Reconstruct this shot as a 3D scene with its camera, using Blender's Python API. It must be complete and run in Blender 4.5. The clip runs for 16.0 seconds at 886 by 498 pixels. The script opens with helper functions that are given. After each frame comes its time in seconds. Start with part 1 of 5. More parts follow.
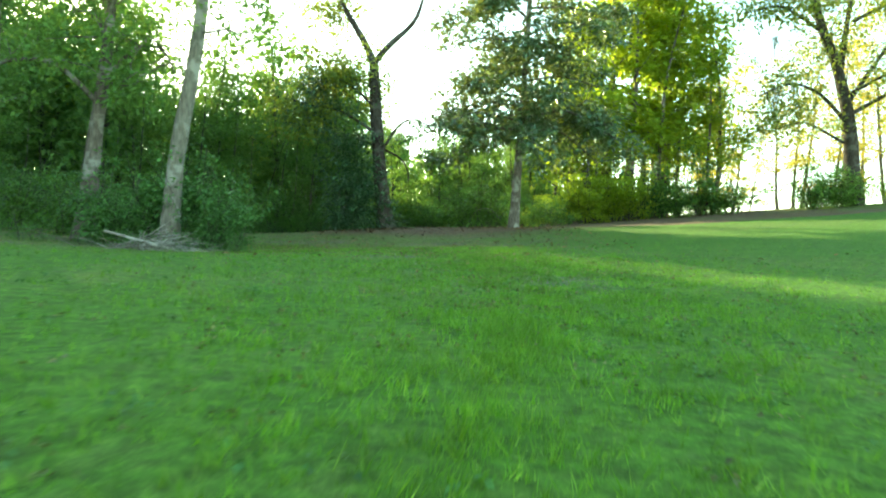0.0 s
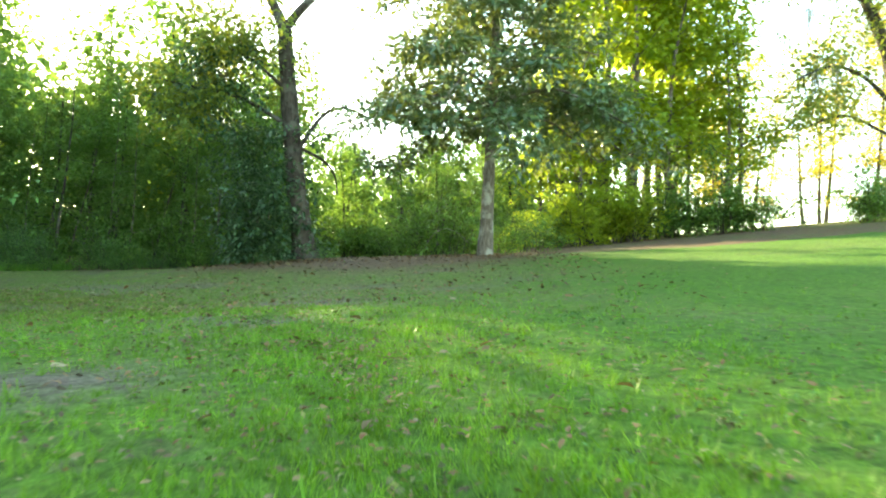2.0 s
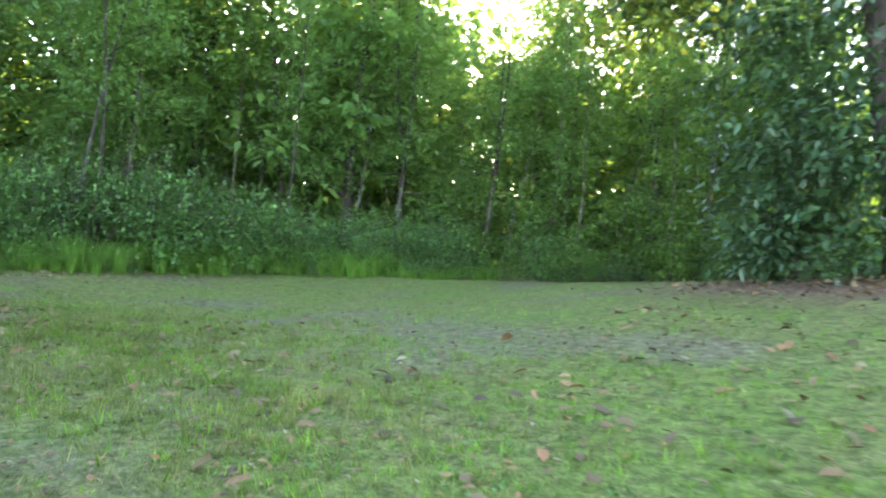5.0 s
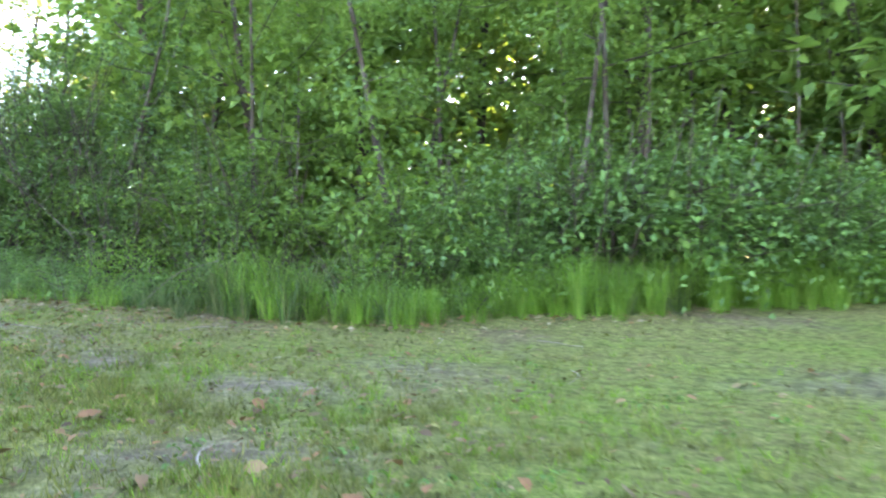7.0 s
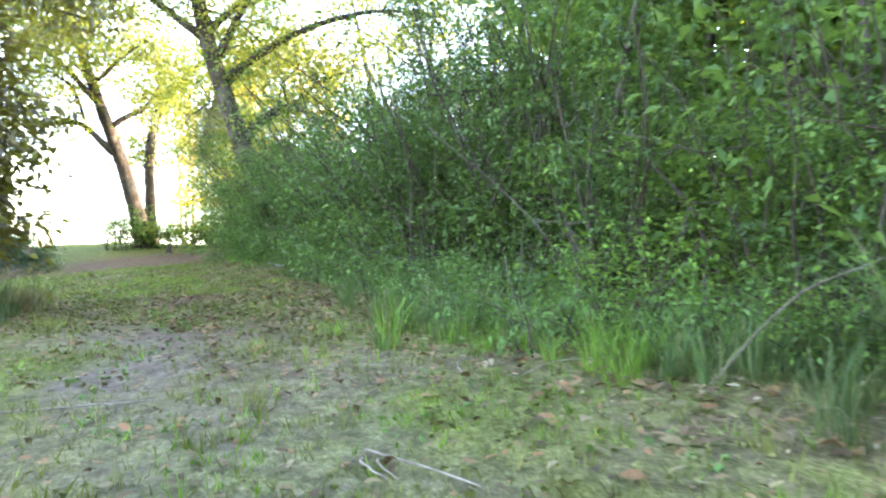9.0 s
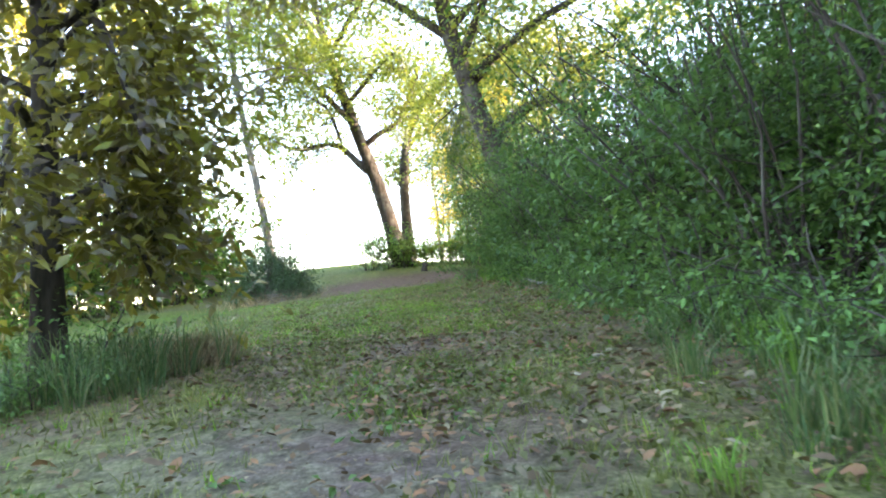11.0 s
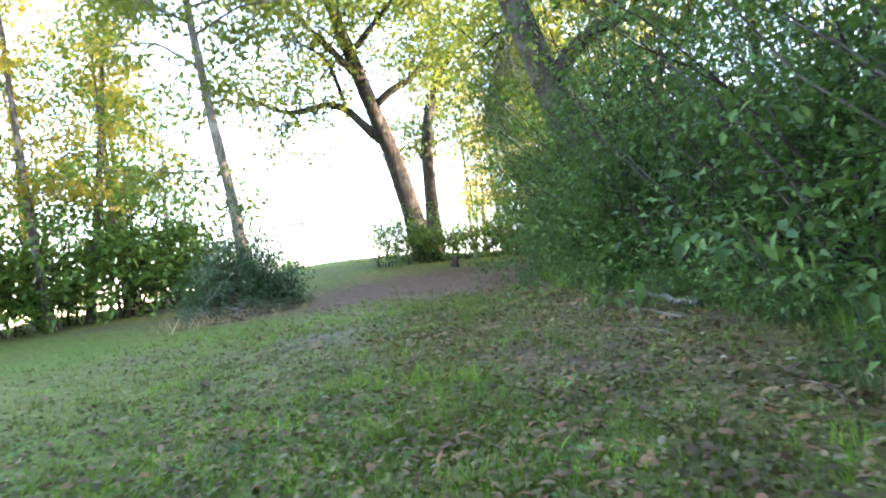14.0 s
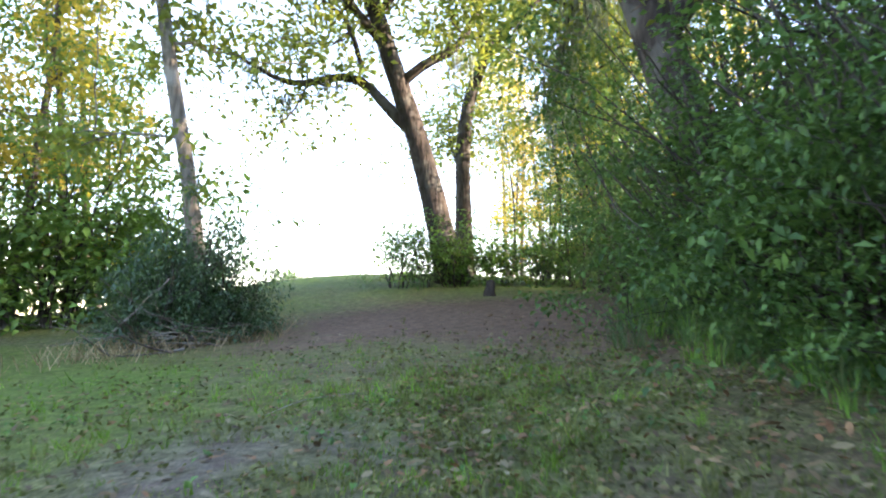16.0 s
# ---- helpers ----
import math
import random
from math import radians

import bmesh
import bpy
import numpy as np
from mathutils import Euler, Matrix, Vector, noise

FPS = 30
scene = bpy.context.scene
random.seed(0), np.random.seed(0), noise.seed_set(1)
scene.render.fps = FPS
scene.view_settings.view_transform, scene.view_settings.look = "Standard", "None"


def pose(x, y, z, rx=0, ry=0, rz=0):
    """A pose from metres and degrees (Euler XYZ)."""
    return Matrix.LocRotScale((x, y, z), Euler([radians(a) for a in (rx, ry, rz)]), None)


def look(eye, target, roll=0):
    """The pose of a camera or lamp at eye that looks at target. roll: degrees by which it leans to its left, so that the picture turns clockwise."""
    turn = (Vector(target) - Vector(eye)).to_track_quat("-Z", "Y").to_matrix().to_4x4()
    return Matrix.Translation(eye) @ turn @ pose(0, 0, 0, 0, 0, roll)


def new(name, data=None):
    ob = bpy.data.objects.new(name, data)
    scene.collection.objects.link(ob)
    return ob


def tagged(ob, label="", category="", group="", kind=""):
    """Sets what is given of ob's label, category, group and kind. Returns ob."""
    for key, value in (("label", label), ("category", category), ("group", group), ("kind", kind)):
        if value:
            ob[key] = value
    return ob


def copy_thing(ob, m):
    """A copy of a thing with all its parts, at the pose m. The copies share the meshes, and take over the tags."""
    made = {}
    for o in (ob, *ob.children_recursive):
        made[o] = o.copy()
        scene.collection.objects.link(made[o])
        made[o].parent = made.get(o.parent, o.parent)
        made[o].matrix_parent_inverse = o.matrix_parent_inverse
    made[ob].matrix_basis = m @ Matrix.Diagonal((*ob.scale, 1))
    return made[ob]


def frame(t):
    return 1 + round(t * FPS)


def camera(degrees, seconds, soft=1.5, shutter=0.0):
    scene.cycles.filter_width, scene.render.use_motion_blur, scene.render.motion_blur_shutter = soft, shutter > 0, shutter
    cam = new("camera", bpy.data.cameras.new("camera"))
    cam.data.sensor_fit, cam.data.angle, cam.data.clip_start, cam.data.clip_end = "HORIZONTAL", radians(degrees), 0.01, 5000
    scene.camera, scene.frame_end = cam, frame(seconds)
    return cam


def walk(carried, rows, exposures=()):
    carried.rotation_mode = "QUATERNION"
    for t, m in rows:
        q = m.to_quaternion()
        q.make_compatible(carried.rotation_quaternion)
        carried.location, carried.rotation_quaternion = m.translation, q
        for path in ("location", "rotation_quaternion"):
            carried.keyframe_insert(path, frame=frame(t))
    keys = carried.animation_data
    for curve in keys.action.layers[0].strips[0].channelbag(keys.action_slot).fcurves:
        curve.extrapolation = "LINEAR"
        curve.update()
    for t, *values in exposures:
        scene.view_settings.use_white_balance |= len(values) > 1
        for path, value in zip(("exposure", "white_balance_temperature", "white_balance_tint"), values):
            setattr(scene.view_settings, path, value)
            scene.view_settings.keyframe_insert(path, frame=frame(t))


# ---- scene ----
cam = camera(63.9, 16.0, soft=2.0, shutter=0.22)
PATH = [
    (0.0, pose(-0.204, 0.011, 0.795, 89.76, -3.25, 0.24)),
    (0.5, pose(0.080, 2.212, 0.845, 92.27, -3.12, -1.19)),
    (1.0, pose(0.341, 4.275, 1.047, 93.38, -5.48, -1.92)),
    (1.5, pose(0.663, 6.196, 1.034, 90.63, -2.19, -3.06)),
    (2.0, pose(0.885, 8.129, 1.192, 91.76, -2.02, -1.04)),
    (2.5, pose(0.834, 10.095, 1.198, 89.28, -2.57, 2.88)),
    (3.0, pose(0.413, 12.275, 1.240, 91.21, 0.72, 8.36)),
    (3.5, pose(-0.283, 13.836, 1.410, 92.68, -0.30, 12.69)),
    (6.0, pose(-4.607, 19.365, 1.131, 89.85, -1.97, 55.57)),
    (6.5, pose(-6.386, 20.122, 1.097, 90.90, -0.64, 64.87)),
    (7.0, pose(-7.911, 20.250, 1.127, 91.58, 1.30, 74.39)),
    (7.5, pose(-9.043, 20.437, 1.231, 91.75, -0.13, 86.11)),
    (8.0, pose(-10.523, 20.111, 1.201, 92.52, 1.44, 94.86)),
    (8.5, pose(-11.588, 19.643, 1.201, 92.64, 2.11, 101.43)),
    (9.0, pose(-12.419, 19.273, 1.244, 92.78, 2.66, 109.60)),
    (9.5, pose(-13.046, 18.881, 1.265, 94.97, 2.66, 115.98)),
    (10.0, pose(-13.505, 18.607, 1.305, 95.78, 2.55, 122.38)),
    (12.5, pose(-16.260, 16.318, 1.663, 94.09, 5.31, 133.82)),
    (13.0, pose(-16.863, 15.802, 1.762, 95.09, 3.72, 132.49)),
    (13.5, pose(-17.524, 15.235, 1.807, 94.26, 3.43, 132.35)),
    (14.0, pose(-18.171, 14.650, 1.869, 93.97, 5.08, 132.67)),
    (14.5, pose(-18.842, 14.035, 1.917, 94.27, 4.12, 133.46)),
    (15.0, pose(-19.592, 13.382, 1.957, 94.23, 3.29, 133.90)),
    (15.5, pose(-20.081, 12.878, 2.028, 94.33, 3.09, 133.84)),
    (16.0, pose(-20.825, 12.085, 2.126, 95.71, 0.28, 134.37)),
]
walk(cam, PATH, [(0, 2.68, 7700, -19), (1.5, 3.0, 8300, -12), (2.5, 3.3, 8000, 2), (3.5, 3.52, 7600, 12), (6, 4.26, 6900, 22), (7, 4.47, 7500, 26), (8, 4.46, 8000, 23), (9, 4.46, 7500, 25), (10, 4.24, 7100, 25), (12.5, 3.72, 7200, 22), (14.5, 3.86, 6600, 28), (15.1, 3.72, 6600, 28), (15.5, 3.46, 6550, 27), (16, 3.36, 6600, 28)])

# ---- daylight: low sun behind the woods, bright sky ----
SUN_DIR = Vector((-0.538, 0.797, 0.275))
world = bpy.data.worlds.new("sky")
scene.world = world
world.use_nodes = True
wn, wl = world.node_tree.nodes, world.node_tree.links
sky = wn.new("ShaderNodeTexSky")
sky.sky_type, sky.sun_disc = "NISHITA", False
sky.sun_elevation, sky.sun_rotation = radians(16), radians(-34)
sky.air_density, sky.dust_density, sky.ozone_density = 1.0, 0.4, 1.0
wl.new(sky.outputs["Color"], wn["Background"].inputs["Color"])
wn["Background"].inputs["Strength"].default_value = 0.15
sun_data = bpy.data.lights.new("sun", "SUN")
sun_data.energy, sun_data.angle, sun_data.color = 3.6, radians(0.6), (1.0, 0.88, 0.64)
sun = new("sun", sun_data)
sun.matrix_world = look(SUN_DIR * 120, (0, 0, 0))


# ---- small tools ----
def noise2(x, y, seed=0):
    """Smooth value noise in 0..1 for arrays of places."""
    x, y = np.asarray(x, float), np.asarray(y, float)
    ix, iy = np.floor(x).astype(np.int64), np.floor(y).astype(np.int64)
    fx, fy = x - ix, y - iy
    fx, fy = fx * fx * (3 - 2 * fx), fy * fy * (3 - 2 * fy)

    def h(a, b):
        n = (a * 374761393 + b * 668265263 + seed * 1442695041) & 0xFFFFFFFF
        n = ((n ^ (n >> 13)) * 1274126177) & 0xFFFFFFFF
        return ((n ^ (n >> 16)) & 0xFFFF) / 65535.0
    return (h(ix, iy) * (1 - fx) + h(ix + 1, iy) * fx) * (1 - fy) + (h(ix, iy + 1) * (1 - fx) + h(ix + 1, iy + 1) * fx) * fy


def fractal(x, y, seed=0):
    return (noise2(x, y, seed) + 0.5 * noise2(x * 2.1, y * 2.1, seed + 7) + 0.25 * noise2(x * 4.3, y * 4.3, seed + 13)) / 1.75


def step(a, b, v):
    u = np.clip((np.asarray(v, float) - a) / (b - a), 0, 1)
    return u * u * (3 - 2 * u)


LAND = (0.574, 0.319, 0.458, 0.201, -0.129, -0.569, 3.048, 0.355, -1.075, 2.942, 0.109, -0.736, 0.689, -0.684, -0.752)
KNOLLS = ((0, 1, -0.06), (0.5, 8, 0.058), (0, 15, 0.149), (-4, 20, -0.184), (-9, 20.5, 0.233), (-10.5, 23.5, -0.501), (-13.5, 18.8, -0.103),
          (-17, 15.5, 0.163), (-20.5, 12.8, 0.004), (-24, 9, 0.135), (-24.5, 4.5, -0.178), (-29.5, 2, 0.196), (-3, 27.5, 0.294), (2.5, 28, 0.196),
          (-6.5, 15.5, -0.214), (-31.5, -1.8, 0.38))


def land(x, y):
    """Height of the ground."""
    x, y = np.asarray(x, float), np.asarray(y, float)
    u, v = np.tanh((x + 8) / 60) * 2, np.tanh((y - 15) / 60) * 2
    powers = [(i, j) for i in range(5) for j in range(5 - i)]
    z = sum(c * u**i * v**j for c, (i, j) in zip(LAND, powers))
    return z + sum(a * np.exp(-((x - p) ** 2 + (y - q) ** 2) / 20.48) for p, q, a in KNOLLS)


def solid(name, verts, faces, mat, parent=None, label="", smooth=False):
    """One mesh object from arrays of corners and of faces (all with three or all with four corners)."""
    verts, faces = np.asarray(verts, np.float32), np.asarray(faces, np.int32)
    me = bpy.data.meshes.new(name)
    me.vertices.add(len(verts))
    me.vertices.foreach_set("co", verts.ravel())
    me.loops.add(faces.size)
    me.loops.foreach_set("vertex_index", faces.ravel())
    me.polygons.add(len(faces))
    me.polygons.foreach_set("loop_start", np.arange(0, faces.size, faces.shape[1], dtype=np.int32))
    if smooth:
        me.polygons.foreach_set("use_smooth", np.ones(len(faces), bool))
    me.update(calc_edges=True)
    me.materials.append(mat)
    ob = new(name, me)
    if parent is not None:
        ob.parent = parent
    if label:
        tagged(ob, label)
    return ob


def joined(pieces):
    """Corners and faces of several pieces as one."""
    vs, fs, n = [], [], 0
    for v, f in pieces:
        vs.append(v)
        fs.append(np.asarray(f) + n)
        n += len(v)
    return np.concatenate(vs), np.concatenate(fs)


def tube(points, radii, sides=7, rng=None, rough=0.0):
    """A tapered round stem along the points."""
    pts = np.asarray(points, float)
    n = len(pts)
    along = np.gradient(pts, axis=0)
    along /= np.linalg.norm(along, axis=1, keepdims=True) + 1e-9
    ref = np.array([1.0, 0, 0]) if abs(along[0][0]) < 0.8 else np.array([0, 1.0, 0])
    a = np.cross(along, ref)
    a /= np.linalg.norm(a, axis=1, keepdims=True) + 1e-9
    b = np.cross(along, a)
    ang = np.linspace(0, 2 * np.pi, sides, endpoint=False)
    r = np.asarray(radii, float)[:, None] * np.ones(sides)
    if rng is not None and rough:
        r = r * (1 + rough * rng.normal(size=r.shape))
    v = pts[:, None] + r[..., None] * (np.cos(ang)[None, :, None] * a[:, None] + np.sin(ang)[None, :, None] * b[:, None])
    i, j = np.meshgrid(np.arange(n - 1), np.arange(sides), indexing="ij")
    k = (j + 1) % sides
    f = np.stack([i * sides + j, i * sides + k, (i + 1) * sides + k, (i + 1) * sides + j], -1).reshape(-1, 4)
    return v.reshape(-1, 3), f


def bent(points, n):
    """A smooth line of n places through the given ones."""
    p = np.asarray(points, float)
    s = np.r_[0, np.cumsum(np.linalg.norm(np.diff(p, axis=0), axis=1))]
    u = np.linspace(0, s[-1], n)
    q = np.stack([np.interp(u, s, p[:, k]) for k in range(3)], 1)
    for _ in range(2):
        q[1:-1] = 0.25 * q[:-2] + 0.5 * q[1:-1] + 0.25 * q[2:]
    return q


def wander(rng, start, way, length, n=6, crook=0.18, lift=0.1):
    """A crooked limb."""
    p, d = [np.asarray(start, float)], np.asarray(way, float) / np.linalg.norm(way)
    for _ in range(n - 1):
        d = d + rng.normal(size=3) * crook + np.array([0, 0, lift])
        d /= np.linalg.norm(d)
        p.append(p[-1] + d * length / (n - 1))
    return np.array(p)


def leaves(rng, centres, radii, per, length, width, fold=0.22, droop=0.12, flat=0.5, oval=False, loose=0.4):
    """Folded leaf blades, in flattened sprays round the centres."""
    c = np.repeat(np.asarray(centres, float), per, axis=0)
    r = np.repeat(np.asarray(radii, float), per)[:, None]
    n = len(c)
    off = rng.normal(size=(n, 3)) * 0.5
    p = c + off * r * np.array([1, 1, flat])
    d = (off * 0.9 + rng.normal(size=(n, 3)) * 0.5) * np.array([1, 1, 0.6]) + np.array([0, 0, -0.2])
    d /= np.linalg.norm(d, axis=1, keepdims=True) + 1e-9
    up = np.array([0, 0, 1.0]) + rng.normal(size=(n, 3)) * loose
    side = np.cross(d, up)
    side /= np.linalg.norm(side, axis=1, keepdims=True) + 1e-9
    nrm = np.cross(side, d)
    ln = (length * rng.uniform(0.65, 1.25, n))[:, None]
    wd = (width * rng.uniform(0.7, 1.2, n))[:, None]
    if oval:
        sag = np.array([0, 0, 1.0]) * droop * ln
        m1, m2 = p + d * ln * 0.3 + nrm * fold * wd - sag * 0.2, p + d * ln * 0.7 + nrm * fold * wd * 0.8 - sag * 0.55
        v = np.stack([p, m1 + side * wd * 0.46, m2 + side * wd * 0.4, p + d * ln - sag, m2 - side * wd * 0.4, m1 - side * wd * 0.46], 1).reshape(-1, 3)
        k = np.arange(n)[:, None] * 6
        return v, np.concatenate([k + np.array(t) for t in ((0, 1, 2), (0, 2, 3), (0, 3, 4), (0, 4, 5))], 1).reshape(-1, 3)
    m = p + d * ln * 0.45 + nrm * fold * wd
    tip = p + d * ln - np.array([0, 0, 1.0]) * droop * ln
    v = np.stack([p, m + side * wd / 2, tip, m - side * wd / 2], 1).reshape(-1, 3)
    k = np.arange(n)[:, None] * 4
    f = np.concatenate([k + np.array([0, 1, 2]), k + np.array([0, 2, 3])], 1).reshape(-1, 3)
    return v, f


# ---- materials ----
def material(name):
    m = bpy.data.materials.new(name)
    m.use_nodes = True
    return m, m.node_tree.nodes, m.node_tree.links, m.node_tree.nodes["Principled BSDF"]


def ramp(nodes, stops):
    r = nodes.new("ShaderNodeValToRGB")
    while len(r.color_ramp.elements) < len(stops):
        r.color_ramp.elements.new(0.5)
    for e, (at, col) in zip(r.color_ramp.elements, stops):
        e.position, e.color = at, (*col, 1)
    return r


def leaf_material(name, cols, through_col, amount=0.35, rough=0.52, spec=0.28, grain=45, swing=0.3, patchy=0.38):
    """Leaf blades: each its own tint, in patches of fresh and old growth, letting light through."""
    m, n, l, p = material(name)
    geo = n.new("ShaderNodeNewGeometry")
    info = n.new("ShaderNodeObjectInfo")
    add = n.new("ShaderNodeMath")
    add.operation = "MULTIPLY_ADD"
    add.inputs[1].default_value = 0.75
    half = n.new("ShaderNodeMath")
    half.operation = "MULTIPLY"
    half.inputs[1].default_value = 0.25
    l.new(info.outputs["Random"], half.inputs[0])
    l.new(geo.outputs["Random Per Island"], add.inputs[0])
    l.new(half.outputs[0], add.inputs[2])
    k = len(cols)
    r = ramp(n, [(i / (k - 1), c) for i, c in enumerate(cols)])
    l.new(add.outputs[0], r.inputs["Fac"])
    tex = n.new("ShaderNodeTexNoise")
    tex.inputs["Scale"].default_value = grain
    coord = n.new("ShaderNodeTexCoord")
    l.new(coord.outputs["Object"], tex.inputs["Vector"])
    hue = n.new("ShaderNodeHueSaturation")
    mr = n.new("ShaderNodeMapRange")
    mr.inputs["To Min"].default_value, mr.inputs["To Max"].default_value = 1 - swing, 1 + swing
    l.new(tex.outputs["Fac"], mr.inputs["Value"])
    growth = n.new("ShaderNodeTexNoise")
    growth.inputs["Scale"].default_value, growth.inputs["Detail"].default_value = 2.6, 3
    l.new(coord.outputs["Object"], growth.inputs["Vector"])
    gr = n.new("ShaderNodeMapRange")
    gr.inputs["From Min"].default_value, gr.inputs["From Max"].default_value = 0.32, 0.68
    gr.inputs["To Min"].default_value, gr.inputs["To Max"].default_value = 1 - patchy, 1 + patchy
    l.new(growth.outputs["Fac"], gr.inputs["Value"])
    times = n.new("ShaderNodeMath")
    times.operation = "MULTIPLY"
    l.new(mr.outputs["Result"], times.inputs[0])
    l.new(gr.outputs["Result"], times.inputs[1])
    l.new(times.outputs[0], hue.inputs["Value"])
    l.new(r.outputs["Color"], hue.inputs["Color"])
    l.new(hue.outputs["Color"], p.inputs["Base Color"])
    p.inputs["Roughness"].default_value = rough
    p.inputs["Specular IOR Level"].default_value = spec
    tr = n.new("ShaderNodeBsdfTranslucent")
    mixc = n.new("ShaderNodeMix")
    mixc.data_type, mixc.blend_type = "RGBA", "MIX"
    mixc.inputs["Factor"].default_value = 0.6
    l.new(hue.outputs["Color"], mixc.inputs["A"])
    mixc.inputs["B"].default_value = (*through_col, 1)
    l.new(mixc.outputs["Result"], tr.inputs["Color"])
    mix = n.new("ShaderNodeMixShader")
    mix.inputs["Fac"].default_value = amount
    l.new(p.outputs[0], mix.inputs[1])
    l.new(tr.outputs[0], mix.inputs[2])
    l.new(mix.outputs[0], n["Material Output"].inputs["Surface"])
    return m


def bark_material(name, dark, light, patch, scale=9.0, rough=0.9):
    """Ridged bark with pale lichen patches."""
    m, n, l, p = material(name)
    coord = n.new("ShaderNodeTexCoord")
    mp = n.new("ShaderNodeMapping")
    mp.inputs["Scale"].default_value = (1, 1, 0.22)
    l.new(coord.outputs["Object"], mp.inputs["Vector"])
    a = n.new("ShaderNodeTexNoise")
    a.inputs["Scale"].default_value, a.inputs["Detail"].default_value = scale * 2.2, 6
    l.new(mp.outputs[0], a.inputs["Vector"])
    b = n.new("ShaderNodeTexNoise")
    b.inputs["Scale"].default_value, b.inputs["Detail"].default_value = scale * 0.35, 4
    l.new(coord.outputs["Object"], b.inputs["Vector"])
    ra = ramp(n, [(0.3, dark), (0.7, light)])
    l.new(a.outputs["Fac"], ra.inputs["Fac"])
    rb = ramp(n, [(0.5, (0, 0, 0)), (0.62, (1, 1, 1))])
    l.new(b.outputs["Fac"], rb.inputs["Fac"])
    mix = n.new("ShaderNodeMix")
    mix.data_type = "RGBA"
    l.new(rb.outputs["Color"], mix.inputs["Factor"])
    l.new(ra.outputs["Color"], mix.inputs["A"])
    mix.inputs["B"].default_value = (*patch, 1)
    l.new(mix.outputs["Result"], p.inputs["Base Color"])
    p.inputs["Roughness"].default_value = rough
    p.inputs["Specular IOR Level"].default_value = 0.12
    bump = n.new("ShaderNodeBump")
    bump.inputs["Strength"].default_value, bump.inputs["Distance"].default_value = 0.8, 0.03
    l.new(a.outputs["Fac"], bump.inputs["Height"])
    l.new(bump.outputs[0], p.inputs["Normal"])
    return m


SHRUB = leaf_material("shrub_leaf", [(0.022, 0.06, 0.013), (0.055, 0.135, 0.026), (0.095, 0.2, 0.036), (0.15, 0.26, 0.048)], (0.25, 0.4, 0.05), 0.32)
FERNY = leaf_material("weed_leaf", [(0.04, 0.1, 0.028), (0.065, 0.16, 0.038), (0.11, 0.23, 0.055)], (0.2, 0.36, 0.06), 0.28)
WOOD = leaf_material("woodland_leaf", [(0.032, 0.085, 0.025), (0.065, 0.15, 0.038), (0.1, 0.21, 0.052), (0.15, 0.25, 0.06)], (0.3, 0.45, 0.06), 0.42)
BROAD = leaf_material("broad_leaf", [(0.018, 0.055, 0.016), (0.045, 0.12, 0.03), (0.09, 0.2, 0.05), (0.17, 0.31, 0.08)], (0.2, 0.37, 0.06), 0.28, 0.42, 0.4, swing=0.45)
# leaf colour darkened to stand in for deep shade along the hedge
SHADED = leaf_material("shade_darkened_leaf", [(0.017, 0.05, 0.014), (0.036, 0.092, 0.024), (0.062, 0.138, 0.034), (0.12, 0.21, 0.045)], (0.16, 0.3, 0.045), 0.25)
# leaf colour brightened and yellowed to imitate sun on the foliage
SUNNY = leaf_material("sun_tinted_leaf", [(0.06, 0.14, 0.02), (0.12, 0.22, 0.025), (0.19, 0.28, 0.03), (0.28, 0.3, 0.045)], (0.62, 0.72, 0.06), 0.56)
# green leaves turned gold: warm low sun painted into the colour
SUN_GILT = leaf_material("sun_gilt_leaf", [(0.07, 0.12, 0.022), (0.15, 0.18, 0.03), (0.25, 0.23, 0.04), (0.36, 0.26, 0.05)], (0.9, 0.68, 0.08), 0.6)
MAGNOLIA = leaf_material("glossy_leaf", [(0.026, 0.066, 0.036), (0.045, 0.105, 0.055), (0.075, 0.145, 0.075), (0.12, 0.11, 0.04)], (0.4, 0.42, 0.04), 0.24, 0.28, 0.6)
IVY = leaf_material("vine_leaf", [(0.02, 0.055, 0.024), (0.035, 0.085, 0.034), (0.06, 0.12, 0.045)], (0.15, 0.28, 0.05), 0.2, 0.35, 0.5)
BRONZE = leaf_material("bronze_leaf", [(0.02, 0.016, 0.018), (0.034, 0.026, 0.026), (0.035, 0.045, 0.022), (0.05, 0.03, 0.03), (0.15, 0.18, 0.03)], (0.65, 0.58, 0.05), 0.3, 0.35, 0.5)
OAK = leaf_material("oak_leaf", [(0.03, 0.07, 0.022), (0.06, 0.12, 0.03), (0.1, 0.17, 0.038), (0.19, 0.22, 0.05)], (0.5, 0.52, 0.06), 0.42)
CLOVER = leaf_material("clover_leaf", [(0.04, 0.046, 0.014), (0.088, 0.1, 0.028), (0.15, 0.155, 0.05), (0.24, 0.215, 0.1)], (0.2, 0.26, 0.06), 0.2)
MOSS = leaf_material("hanging_moss", [(0.16, 0.19, 0.13), (0.22, 0.25, 0.17)], (0.3, 0.32, 0.18), 0.3, 0.9, 0.1)
GRASS = leaf_material("lawn_blade", [(0.03, 0.075, 0.006), (0.07, 0.175, 0.012), (0.12, 0.26, 0.02), (0.22, 0.33, 0.05)], (0.22, 0.42, 0.02), 0.3, 0.5, grain=12, swing=0.75)
DRYGRASS = leaf_material("dry_blade", [(0.04, 0.058, 0.012), (0.095, 0.125, 0.028), (0.155, 0.175, 0.045), (0.27, 0.24, 0.1)], (0.24, 0.29, 0.06), 0.25, 0.6, grain=7, swing=0.6)
